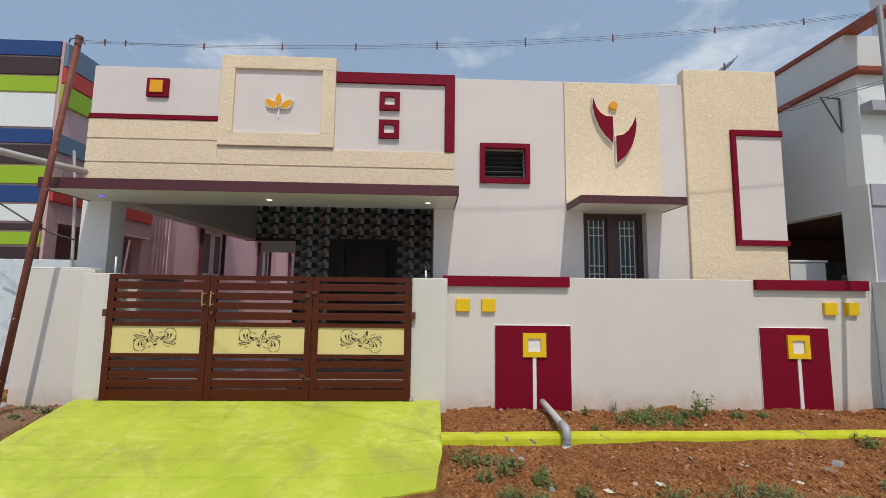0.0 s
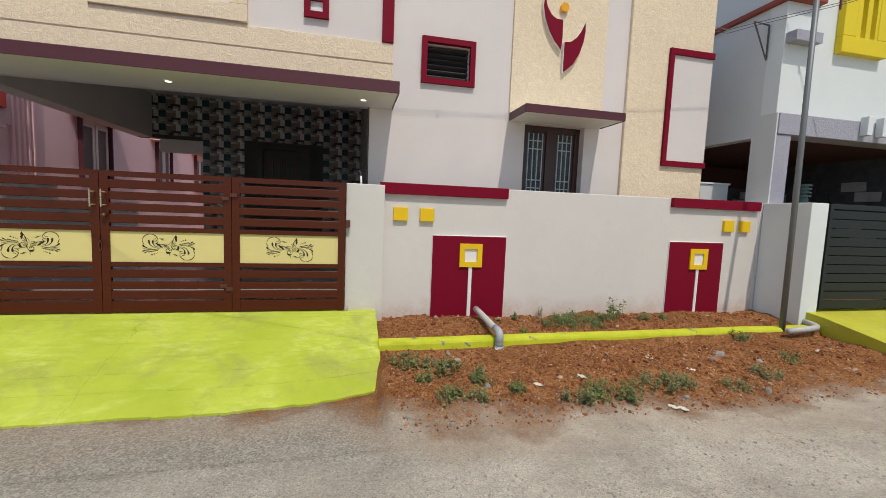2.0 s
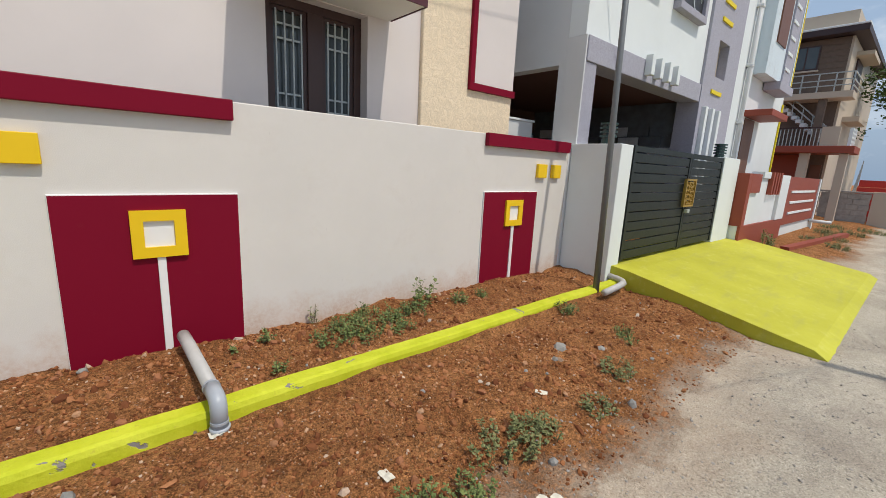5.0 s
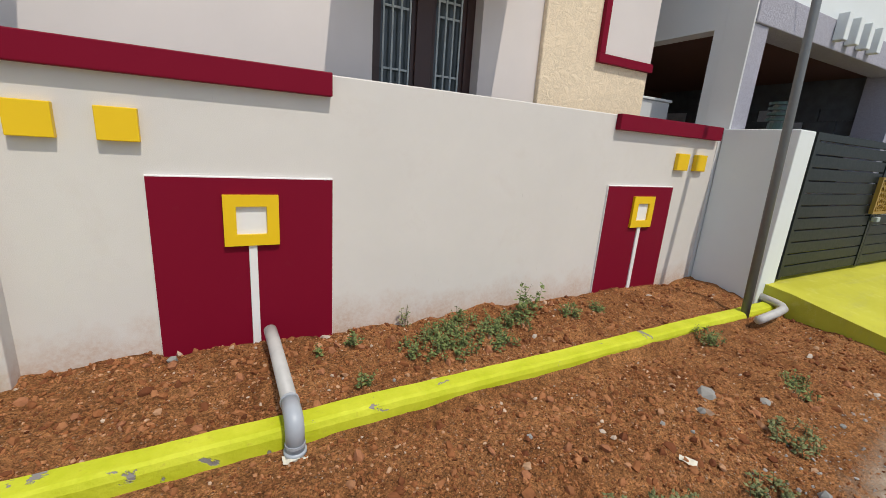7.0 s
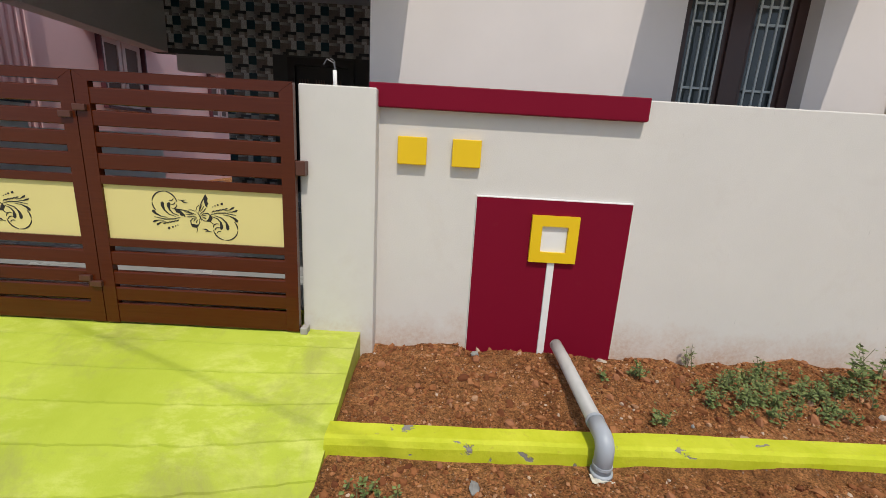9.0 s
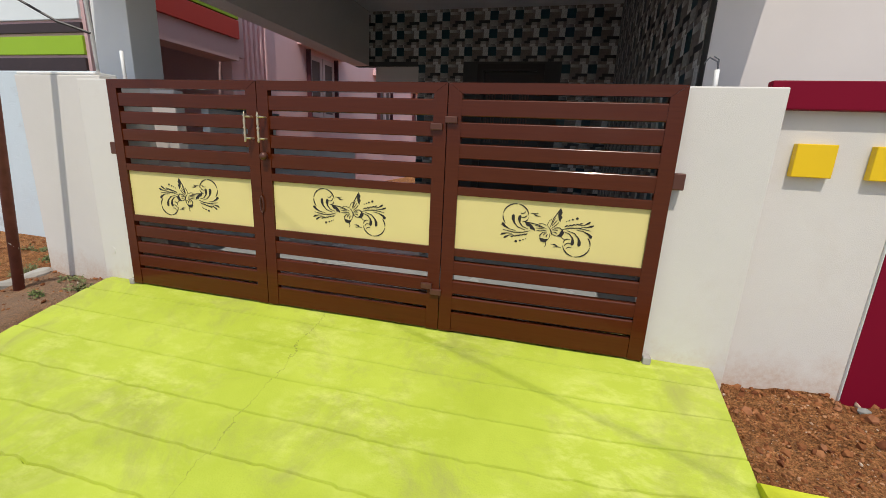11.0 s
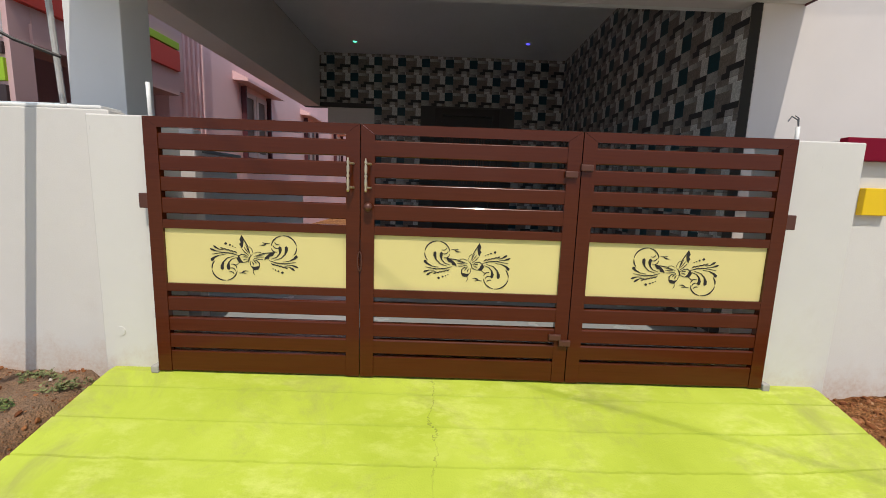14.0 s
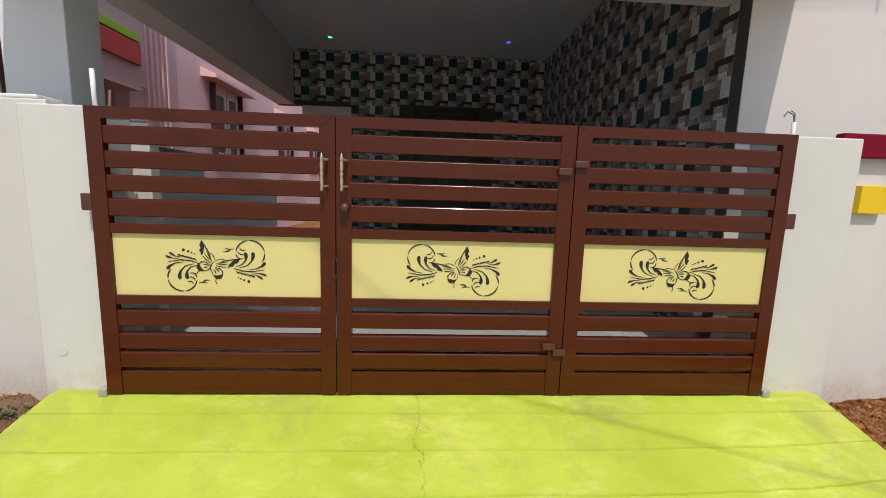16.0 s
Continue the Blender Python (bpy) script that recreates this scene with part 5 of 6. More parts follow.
# ---- neighbour to the east: white and lavender house ----
def make_east_house():
    E = thing("lavender_house", "two-storey white house with lavender textured tower and dark carport", "house", (9, 6, 0))
    F, S = 5.36, 6.15
    part("side_wall", recalc(recess_side(S)), N_SIDE, E, "grey-white side wall with a carport opening")
    part("front_wall", recalc(wall_xz(S, 10.08, F, F + 0.25, 2.87, 4.45)), N_WHITE, E)
    part("front_wall", recalc(B(11.9, 13.1, F - 0.02, F + 0.3, -0.3, 7.5)), N_WHITE, E)
    part("lintel", recalc(B(S + 0.03, 10.08, F - 0.04, F + 0.3, 2.56, 2.868, bevel=0.01)), LAVENDER, E, "lavender textured lintel")
    part("corner_face", recalc(B(S, S + 0.027, F - 0.02, 5.611, -0.3, 2.868)), N_SIDE, E)
    part("corner_pier", recalc(B(S + 0.03, S + 0.3, F - 0.02, F + 0.3, -0.3, 2.558, bevel=0.01)), LAVENDER, E)
    tower = part("tower", recalc(wall_xz(10.085, 11.89, F - 0.05, F + 0.35, -0.3, 7.5, ((10.62, 11.2, 3.1, 3.75),))), LAVENDER, E, "lavender textured tower")
    part("slot_back", recalc(B(10.6, 11.22, F + 0.12, F + 0.16, 3.08, 3.77)), BEIGE, tower)
    part("slot_shutter", recalc(B(10.62, 10.88, F + 0.08, F + 0.118, 3.1, 3.75)), WOOD, tower, "brown wooden shutter")
    for i in range(7):
        z = 2.78 if i == 0 else 3.75 + i * 0.32
        part("dash", recalc(B(10.55, 11.1, F - 0.075, F - 0.048, z, z + 0.07)), N_YELLOW, tower, "yellow dash")
    for x in (10.25, 10.62, 10.98):
        part("rib", recalc(B(x, x + 0.12, F - 0.13, F - 0.048, 0.2, 2.5, bevel=0.01)), N_WHITE, tower)
    for i in range(4):
        x = 7.74 + i * 0.315
        part("fin", recalc(B(x, x + 0.11, F - 0.15, F - 0.042, 2.64, 2.93, bevel=0.008)), N_WHITE, E, "white projecting fin")
    y = part("yellow_box", recalc(frame_bm(7.1, 8.02, 3.82, 5.0, 0.24, F - 0.1, F + 0.01, 0.01)), N_YELLOW, E, "bright yellow slotted box")
    for x in (7.37, 7.56, 7.75):
        part("slot_bar", recalc(B(x - 0.02, x + 0.07, F - 0.09, F - 0.01, 4.06, 4.76)), N_YELLOW, y)
    w = part("jali_window", recalc(frame_bm(8.5, 9.62, 3.76, 4.53, 0.11, F - 0.12, F + 0.01, 0.01)), LAVENDER, E, "grey framed ornamental window")
    part("jali_pane", recalc(B(8.6, 9.52, F - 0.06, F - 0.04, 3.86, 4.43)), DARKVENT, w)
    for cx, cz, r in ((8.8, 4.12, 0.15), (9.25, 4.05, 0.16), (9.05, 4.28, 0.1)):
        bm = bmesh.new()
        prism(bm, arc_strip((cx, cz), r, 0, 300, 0.018), F - 0.07, F - 0.061)
        part("scroll", bm, GRILL, w)
    part("roof_edge", recalc(B(S - 0.06, 6.75, F - 0.1, 7.5, 4.452, 4.53, bevel=0.01)), BROWNRED, E, "brick-red roof edge")
    part("parapet", recalc(B(S + 0.02, S + 0.2, 5.5, 9.0, 4.531, 5.13)), N_SIDE, E)
    part("parapet_edge", recalc(B(S - 0.02, S + 0.24, 4.95, 9.0, 5.132, 5.2)), BROWNRED, E)
    part("parapet_front", recalc(B(S + 0.202, 6.75, 5.5, 5.68, 4.532, 5.13)), N_SIDE, E)
    part("upper_front", recalc(B(6.752, 10.08, F + 0.002, F + 0.25, 4.452, 6.4)), N_WHITE, E)
    part("grey_ledge", recalc(B(S + 0.02, S + 0.5, F - 0.16, F - 0.003, 3.86, 4.0)), LAVENDER, E)
    # carport inside
    part("carport_back", recalc(B(S + 0.2, 11.9, 9.2, 9.4, -0.3, 2.1)), DARKTILE, E)
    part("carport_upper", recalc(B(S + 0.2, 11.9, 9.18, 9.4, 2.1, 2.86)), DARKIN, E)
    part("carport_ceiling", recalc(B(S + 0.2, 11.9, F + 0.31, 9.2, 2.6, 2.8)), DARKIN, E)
    part("carport_end", recalc(B(10.2, 10.4, F + 0.36, 9.2, -0.3, 2.6)), DARKTILE, E)
    for i in range(9):
        for j in range(5):
            part("slate", recalc(B(6.5 + i * 0.42 + 0.2 * (j % 2), 6.9 + i * 0.42 + 0.2 * (j % 2), 9.17, 9.198, 1.0 + j * 0.21, 1.19 + j * 0.21)), PALESLATE if (i * 5 + j * 3) % 4 == 0 else DARKTILE, E)
    for i in range(7):
        for j in range(7):
            y0 = 5.75 + i * 0.46 + 0.2 * (j % 2)
            part("slate", recalc(B(10.17, 10.198, y0, y0 + 0.44, 0.7 + j * 0.21, 0.89 + j * 0.21)), PALESLATE if (i * 5 + j * 3) % 4 == 0 else DARKTILE, E)
    # drain pipe, hood and window further on
    part("drain_pipe", recalc(T([(12.55, F - 0.09, 0.2), (12.55, F - 0.09, 7.0)], 0.045, 12)), N_SIDE, E, "white drain pipe", smooth=True)
    part("rear_block", recalc(B(13.1, 16.5, F + 0.02, F + 0.3, -0.3, 3.55)), N_WHITE, E)
    part("rear_upper", recalc(B(13.1, 15.5, F - 0.25, F + 0.3, 3.56, 7.5)), BLUEWHITE, E)
    part("upper_window", recalc(B(13.5, 14.3, F - 0.28, F - 0.24, 4.3, 6.0)), WOOD, E, "brown wooden window")
    part("ground_window", recalc(B(13.2, 14.0, F - 0.01, F + 0.03, 0.9, 2.6)), WOOD, E, "brown wooden window")
    part("hood", recalc(B(13.0, 14.5, F - 0.55, F + 0.01, 2.62, 2.76, bevel=0.01)), BROWNRED, E, "brick-red window hood")
    strip = part("textured_strip", recalc(B(14.5, 15.25, F - 0.29, F - 0.252, 3.56, 7.5)), LAVENDER, E, "lavender textured strip")
    for i in range(10):
        part("notch", recalc(B(14.5, 14.98, F - 0.31, F - 0.288, 3.85 + i * 0.36, 3.92 + i * 0.36, bevel=0.006)), N_WHITE, strip)
    part("textured_ledge", recalc(B(14.2, 15.56, F - 0.34, F + 0.0, 3.36, 3.555, bevel=0.01)), LAVENDER, E, "lavender textured ledge")
    for x in (15.3, 15.42):
        part("corner_strip", recalc(B(x, x + 0.07, F - 0.3, F - 0.252, 3.6, 7.0)), N_YELLOW if x > 15.4 else N_WHITE, E)
    part("corner_strip", recalc(B(16.42, 16.48, F - 0.02, F + 0.015, 0.3, 3.3)), N_YELLOW, E)
    for z in (1.2, 2.4, 3.6, 4.8, 6.0):
        part("pipe_clip", recalc(B(12.48, 12.62, F - 0.15, F - 0.022, z, z + 0.06, bevel=0.008)), N_SIDE, E)
    # wire bracket on the side wall
    for k in range(2):
        part("service_wire", recalc(T([(5.53, 6.06, 4.3 - 0.07 * k), (5.7, 5.9, 4.2 - 0.05 * k), (5.86, 5.6, 4.2 - 0.04 * k), (6.6, 4.9, 4.3 - 0.03 * k), (8.0, 3.2, 4.6)], 0.005, 5)), WIRE, E)
    part("service_spacer", recalc(T([(6.55, 4.95, 4.2), (6.55, 4.95, 4.34)], 0.014, 8)), INSUL, E)
    br = part("wire_bracket", recalc(T([(6.13, 5.6, 4.2), (5.85, 5.6, 4.22), (6.13, 5.6, 3.7), (6.13, 5.6, 4.2)], 0.013, 8)), WIRE, E, "steel wire bracket")


def recess_side(S):
    """Side wall along y with the carport opening."""
    bm = wall_xz(5.612, 10.0, 0.0, 0.2, -0.3, 4.45, ((5.72, 7.6, -0.299, 2.55),))
    for v in bm.verts:
        x, y, z = v.co
        v.co = (S + y, x + 0.0, z)
    return bm


make_east_house()


def make_east_front():
    """The neighbour's boundary wall, gate and ramp."""
    solid("wall_neighbour_post", recalc(B(6.1, 6.40, 4.68, 5.36, -0.5, 1.53, bevel=0.008)), N_WHITE, "white painted gate post of the next house", "gate post", kind="structure")
    side = solid("wall_neighbour_side", recalc(B(6.05, 6.14, 5.365, 5.7, -0.5, 1.52)), N_SIDE, "grey-white boundary wall end", "wall", kind="structure")
    solid("wall_neighbour_post_far", recalc(B(9.85, 10.75, 4.66, 4.95, -0.5, 1.55, bevel=0.008)), N_WHITE, "white painted gate post of the next house", "gate post", kind="structure")
    for x0, x1, lab in ((6.42, 8.35, "black-green slatted steel gate leaf with gold ornament"), (8.36, 9.83, "black-green slatted steel gate leaf of the next house")):
        g = thing("neighbour_gate_leaf", lab, "gate", ((x0 + x1) / 2, 4.7, 0.05), "leaves of the neighbour's gate")
        for a, b in ((x0, x0 + 0.06), (x1 - 0.06, x1)):
            part("stile", recalc(B(a, b, 4.67, 4.72, 0.06, 1.53)), N_GATE, g)
        part("top_rail", recalc(B(x0 + 0.06, x1 - 0.06, 4.67, 4.72, 1.46, 1.53)), N_GATE, g)
        for i in range(11):
            z = 0.07 + i * 0.126
            part("slat", recalc(B(x0 + 0.06, x1 - 0.06, 4.68, 4.71, z, z + 0.112, bevel=0.004)), N_GATE, g)
        if x0 < 7:
            o = part("ornament", recalc(frame_bm(8.15, 8.55, 0.72, 1.15, 0.03, 4.62, 4.66)), GOLD, g, "gold cut metal ornament")
            bm = bmesh.new()
            for i in range(5):
                for j in range(5):
                    prism(bm, arc_strip((8.22 + i * 0.065, 0.79 + j * 0.07), 0.03, (i * 70 + j * 40) % 360, (i * 70 + j * 40) % 360 + 260, 0.009, 8), 4.63, 4.65)
            part("lattice", bm, GOLD, o)
            part("lock", recalc(B(8.33, 8.42, 4.61, 4.67, 0.62, 0.68, bevel=0.01)), GRILL, g, "pale padlock")
    for x, y in ((6.3, 4.98), (10.15, 4.85)):
        L = thing("pillar_lamp", "dark green ribbed lamp on a gate post", "lamp", (x, y, 1.53), "gate post lamps")
        part("base", recalc(T([(x, y, 1.53), (x, y, 1.6)], 0.08, 16)), LAMPGREEN, L)
        part("lens", recalc(T([(x, y, 1.6), (x, y, 1.78)], 0.07, 16)), GLASS, L)
        for i in range(4):
            part("rib", recalc(T([(x, y, 1.62 + i * 0.05), (x, y, 1.645 + i * 0.05)], 0.105, 18)), LAMPGREEN, L)
    # ramp
    bm = bmesh.new()
    prof = [(5.4, 0.02), (4.65, 0.02), (4.45, 0.0), (2.62, -0.30), (2.5, -0.375), (2.5, -0.6)]
    rows = [[bm.verts.new((x + (0.28 if y < 4.5 and n == 0 else 0) * (4.5 - y) * -0.28, y, z)) for y, z in prof] for n, x in enumerate((6.22, 8.0, 10.2, 11.3))]
    for a, b in zip(rows, rows[1:]):
        for i in range(5):
            bm.faces.new((a[i], a[i + 1], b[i + 1], b[i]))
    for line in (rows[0], rows[-1]):
        low = [bm.verts.new((v.co.x, v.co.y, -0.6)) for v in line[:-1]] + [line[-1]]
        for i in range(len(line) - 2):
            bm.faces.new((line[i], low[i], low[i + 1], line[i + 1]))
        bm.faces.new((line[-2], low[-2], line[-1]))
    recalc(bm)
    solid("ramp_neighbour", bm, OLIVE, "yellow painted concrete ramp to the next gate", "ramp", kind="structure")
    # low wall further on
    G = 4.5
    w = thing("garden_wall", "low white garden wall with brick-red trim", "wall", (14, G + 0.1, 0))
    part("wall", recalc(B(10.80, 18.4, G + 0.02, G + 0.2, -0.4, 1.22, bevel=0.006)), N_WHITE, w)
    part("base_band", recalc(B(10.78, 14.25, G - 0.03, G + 0.017, -0.4, 0.28, bevel=0.006)), BROWNRED, w)
    part("post", recalc(B(10.77, 10.98, G - 0.035, G + 0.21, 0.282, 1.3, bevel=0.006)), BROWNRED, w)
    part("top_block", recalc(B(10.982, 11.68, G - 0.035, G + 0.21, 0.93, 1.3, bevel=0.006)), BROWNRED, w)
    part("top_panel", recalc(B(11.9, 13.35, G - 0.02, G + 0.21, 1.222, 1.36, bevel=0.006)), N_WHITE, w)
    for i in range(4):
        part("fin", recalc(B(12.45 + i * 0.23, 12.56 + i * 0.23, G - 0.07, G + 0.018, 0.88, 1.36, bevel=0.006)), BROWNRED, w)
    part("pier", recalc(B(13.4, 14.2, G - 0.05, G + 0.22, 0.282, 1.32, bevel=0.006)), N_WHITE, w)
    part("end_panel", recalc(B(14.25, 18.4, G - 0.03, G + 0.215, 0.1, 1.3, bevel=0.006)), BROWNRED, w)
    for i in range(3):
        part("groove", recalc(B(14.7, 17.9, G - 0.05, G - 0.028, 0.36 + i * 0.27, 0.42 + i * 0.27, bevel=0.004)), N_WHITE, w)
    part("end_face", recalc(B(18.41, 18.6, G - 0.06, G + 0.22, -0.4, 1.3, bevel=0.006)), N_WHITE, w)
    part("outlet_pipe", recalc(T([(18.3, G, 0.02), (18.5, G - 0.5, 0.0)], 0.05, 10)), N_SIDE, w, smooth=True)
    # planting edge in front of the garden wall
    bm = bmesh.new()
    prism(bm, [(0.0, -0.5), (5.4, -0.5), (5.4, -0.19), (0.0, -0.17)], 0.0, 0.16)
    bmesh.ops.transform(bm, matrix=Matrix.Translation((12.3, 3.9, 0)) @ Matrix.Rotation(math.atan2(-0.42, 5.4), 4, "Z"), verts=bm.verts)
    solid("kerb_planting", recalc(bm), BROWNRED, "low brick-red planting edge on the bare soil", "kerb", kind="structure")
    sw = thing("block_wall", "unpainted grey concrete block wall at the street's end", "wall", (24, 4.3, 0))
    for j in range(6):
        for i in range(4):
            y0 = 3.72 + i * 0.36 - (0.18 if j % 2 else 0.0)
            part("block", recalc(B(23.7, 23.9, max(3.6, y0), min(5.06, y0 + 0.348), -0.4 + j * 0.21, -0.203 + j * 0.21, bevel=0.006)), CONCRETE, sw)
    part("core", recalc(B(23.72, 23.88, 3.62, 5.04, -0.4, 0.85)), CONCRETE, sw)
    part("coping", recalc(B(23.66, 23.94, 3.58, 5.08, 0.862, 0.93, bevel=0.01)), CONCRETE, sw)
    solid("wall_street_end", recalc(B(23.7, 23.95, -1.5, 3.57, -0.4, 0.95, bevel=0.01)), BEIGE, "beige plastered boundary wall at the street's end", "wall", kind="structure")
    m = thing("meter_box", "white box standing between the houses", "box", (6.0, 6.6, 0))
    part("body", recalc(B(5.75, 6.32, 6.2, 6.55, -0.3, 1.85, bevel=0.01)), N_SIDE, m)
    part("lid", recalc(B(5.73, 6.34, 6.18, 6.57, 1.85, 1.88, bevel=0.006)), N_WHITE, m)


make_east_front()


def make_far_house():
    """Brown and beige house that closes the end of the street."""
    X = 24.0
    Fh = thing("far_house", "brown brick and beige two-storey house with balcony and outer stair", "house", (28, 7, 0))
    part("body", recalc(B(X, 34.0, 5.2, 14.0, -0.4, 6.75)), FARBROWN, Fh, "brown brick walls")
    for j in range(9):
        part("brick_course", recalc(B(X - 0.018, X - 0.002, 5.2, 14.0, 4.76 + j * 0.22, 4.93 + j * 0.22, bevel=0.004)), FARBROWN, Fh)
    part("side_wall", recalc(B(X + 0.03, 34.0, 5.12, 5.198, -0.4, 6.75)), BEIGE, Fh, "beige plastered side wall")
    sw = part("side_window", recalc(B(X + 1.6, X + 3.2, 5.06, 5.118, 5.0, 6.2)), WINFRAME, Fh)
    part("side_hood", recalc(B(X + 1.2, X + 3.6, 4.6, 5.118, 6.25, 6.4)), BEIGE, Fh)
    part("side_hood", recalc(B(X + 1.2, X + 3.6, 4.6, 5.118, 3.7, 3.9)), BEIGE, Fh)
    part("upper_storey", recalc(B(X + 0.1, 34.0, 5.15, 14.0, 7.06, 7.7)), BEIGE, Fh)
    part("roof_slab", recalc(B(X - 0.5, 34.0, 4.72, 14.0, 6.78, 7.0)), DARK_BAND, Fh, "dark roof slab edge")
    part("roof_sheet", recalc(B(X - 0.5, X + 0.3, 4.72, 14.0, 7.003, 7.08, bevel=0.02)), N_WHITE, Fh, "white roof edging")
    slab = part("balcony", recalc(B(X - 1.0, X - 0.02, 4.7, 7.4, 4.36, 4.6, bevel=0.01)), BEIGE, Fh, "beige balcony slab")
    w = part("window", recalc(B(X - 0.05, X + 0.02, 6.05, 6.88, 5.62, 6.54)), WINFRAME, Fh)
    part("pane", recalc(B(X - 0.062, X - 0.052, 6.1, 6.44, 5.68, 6.48)), GLASS, w)
    part("pane", recalc(B(X - 0.062, X - 0.052, 6.49, 6.83, 5.68, 6.48)), GLASS, w)
    part("window_sill", recalc(B(X - 0.09, X - 0.02, 6.0, 6.93, 5.55, 5.61)), BEIGE, w)
    for i in range(6):
        y = 4.75 + i * 0.5
        part("rail_post", recalc(B(X - 0.98, X - 0.94, y, y + 0.04, 4.6, 5.25)), GRILL, slab)
    for z in (4.8, 5.0, 5.25):
        part("rail", recalc(B(X - 0.98, X - 0.94, 4.75, 7.4, z, z + 0.035)), GRILL, slab)
        part("rail", recalc(B(X - 0.94, X + 1.5, 4.75, 4.78, z, z + 0.035)), GRILL, slab)
    part("post", recalc(B(X - 0.9, X - 0.65, 5.42, 5.66, 2.5, 4.355)), FARBROWN, Fh, "brick post")
    can = part("canopy", recalc(B(X - 1.6, X - 0.02, 4.25, 8.0, 2.3, 2.56, bevel=0.02)), BROWNRED, Fh, "brick-red canopy")
    for i in range(22):
        y = 5.3 + i * 0.12
        part("baluster", recalc(B(X - 1.5, X - 1.47, y, y + 0.025, 2.56, 3.2)), GRILL, can)
    part("rail", recalc(B(X - 1.52, X - 1.46, 5.28, 7.9, 3.2, 3.26)), WINFRAME, can)
    part("parapet", recalc(B(X - 1.5, X - 1.35, 4.75, 5.27, 2.562, 3.26)), BEIGE, can)
    for i in range(4):
        part("baluster", recalc(B(X - 1.45 + i * 0.3, X - 1.33 + i * 0.3, 4.4, 4.5, 2.562, 3.2)), N_WHITE, can)
    for i in range(10):
        part("step", recalc(B(X - 0.6, X - 0.05, 6.75 - 0.16 * i, 6.93 - 0.16 * i, 4.12 - i * 0.15, 4.26 - i * 0.15)), N_WHITE, Fh)
    for dz in (0.25, 0.5):
        part("stair_rail", recalc(T([(X - 0.62, 6.85, 4.3 + dz), (X - 0.62, 5.3, 2.85 + dz)], 0.025, 8)), GRILL, Fh)
    for i in range(5):
        part("stair_post", recalc(T([(X - 0.62, 6.8 - i * 0.35, 4.2 - i * 0.33), (X - 0.62, 6.8 - i * 0.35, 4.75 - i * 0.33)], 0.02, 8)), GRILL, Fh)
    part("ground_wall", recalc(B(X - 0.3, X - 0.02, 5.9, 8.0, -0.4, 2.28)), BROWNRED, Fh, "dark red ground floor wall")
    part("ground_post", recalc(B(X - 1.4, X - 1.15, 5.5, 5.8, -0.4, 2.29)), BEIGE, Fh)
    part("ground_post", recalc(B(X - 1.4, X - 1.15, 4.4, 4.65, -0.4, 2.29)), BEIGE, Fh)
    part("ground_door", recalc(B(X - 0.06, X - 0.02, 5.25, 5.6, -0.3, 1.9)), WOOD, Fh, "brown wooden door")
    st = thing("red_steps", "red painted outdoor steps beside the far house", "steps", (26, 3.8, -0.4))
    for i in range(6):
        part("step", recalc(B(25.0 + i * 0.3, 27.0, 3.2, 4.25, -0.4 + i * 0.3, -0.11 + i * 0.3)), RED_BAND, st)
    for i in range(8):
        part("rail_post", recalc(B(24.95 + i * 0.22, 24.98 + i * 0.22, 4.26, 4.29, -0.1 + i * 0.2, 0.8 + i * 0.2)), GRILL, st)


def make_tree(x, y, height, spread, seed, label):
    """Tapered trunk, forked limbs and a ragged crown of leaf clumps with gaps."""
    rng = random.Random(seed)
    g = thing("tree", label, "tree", (x, y, -0.4))
    trunk = bmesh.new()
    fork = height * 0.38
    tube(trunk, [(x, y, -0.45), (x + 0.05, y + 0.04, fork * 0.5), (x + 0.02, y + 0.12, fork)], [0.2, 0.16, 0.13], 10)
    part("trunk", recalc(trunk), BARK, g)
    verts, faces = [], []
    for k in range(9):
        a = k * 2.4 + rng.uniform(-0.4, 0.4)
        r = spread * rng.uniform(0.55, 1.0)
        end = Vector((x + r * math.cos(a), y + r * math.sin(a), height * rng.uniform(0.5, 0.97)))
        start = Vector((x + 0.02, y + 0.12, fork - 0.15 + 0.05 * k))
        mid = start.lerp(end, 0.5) + Vector((0, 0, 0.25))
        part("limb", recalc(T([start, mid, end], [0.08, 0.05, 0.02], 7)), BARK, g)
        for c in range(11):
            p = mid.lerp(end, rng.uniform(0.1, 1.15)) + Vector((rng.gauss(0, 0.5), rng.gauss(0, 0.5), rng.gauss(0, 0.42)))
            size = rng.uniform(0.25, 0.55)
            for _ in range(46):
                d = Vector((rng.gauss(0, 1), rng.gauss(0, 1), rng.gauss(0, 0.8))).normalized() * size * rng.random() ** 0.4
                q = p + d
                u = Vector((rng.uniform(-1, 1), rng.uniform(-1, 1), rng.uniform(-0.6, 0.6))).normalized()
                v = u.cross(Vector((rng.uniform(-1, 1), rng.uniform(-1, 1), 1))).normalized()
                L = rng.uniform(0.07, 0.13)
                o = len(verts)
                verts.extend([q - u * L, q + v * L * 0.45, q + u * L, q - v * L * 0.45])
                faces.append((o, o + 1, o + 2, o + 3))
    me = bpy.data.meshes.new("crown")
    me.from_pydata([tuple(v - Vector((x, y, -0.4))) for v in verts], [], faces)
    me.materials.append(TREE_LEAF)
    crown = tagged(new("crown", me), kind="stuff")
    crown.parent = g


make_far_house()
make_tree(29.0, 2.6, 7.2, 2.6, 3, "broad green leafy tree beyond the far house")
make_tree(33.0, 0.2, 6.2, 2.6, 8, "dense green tree behind the boundary wall")


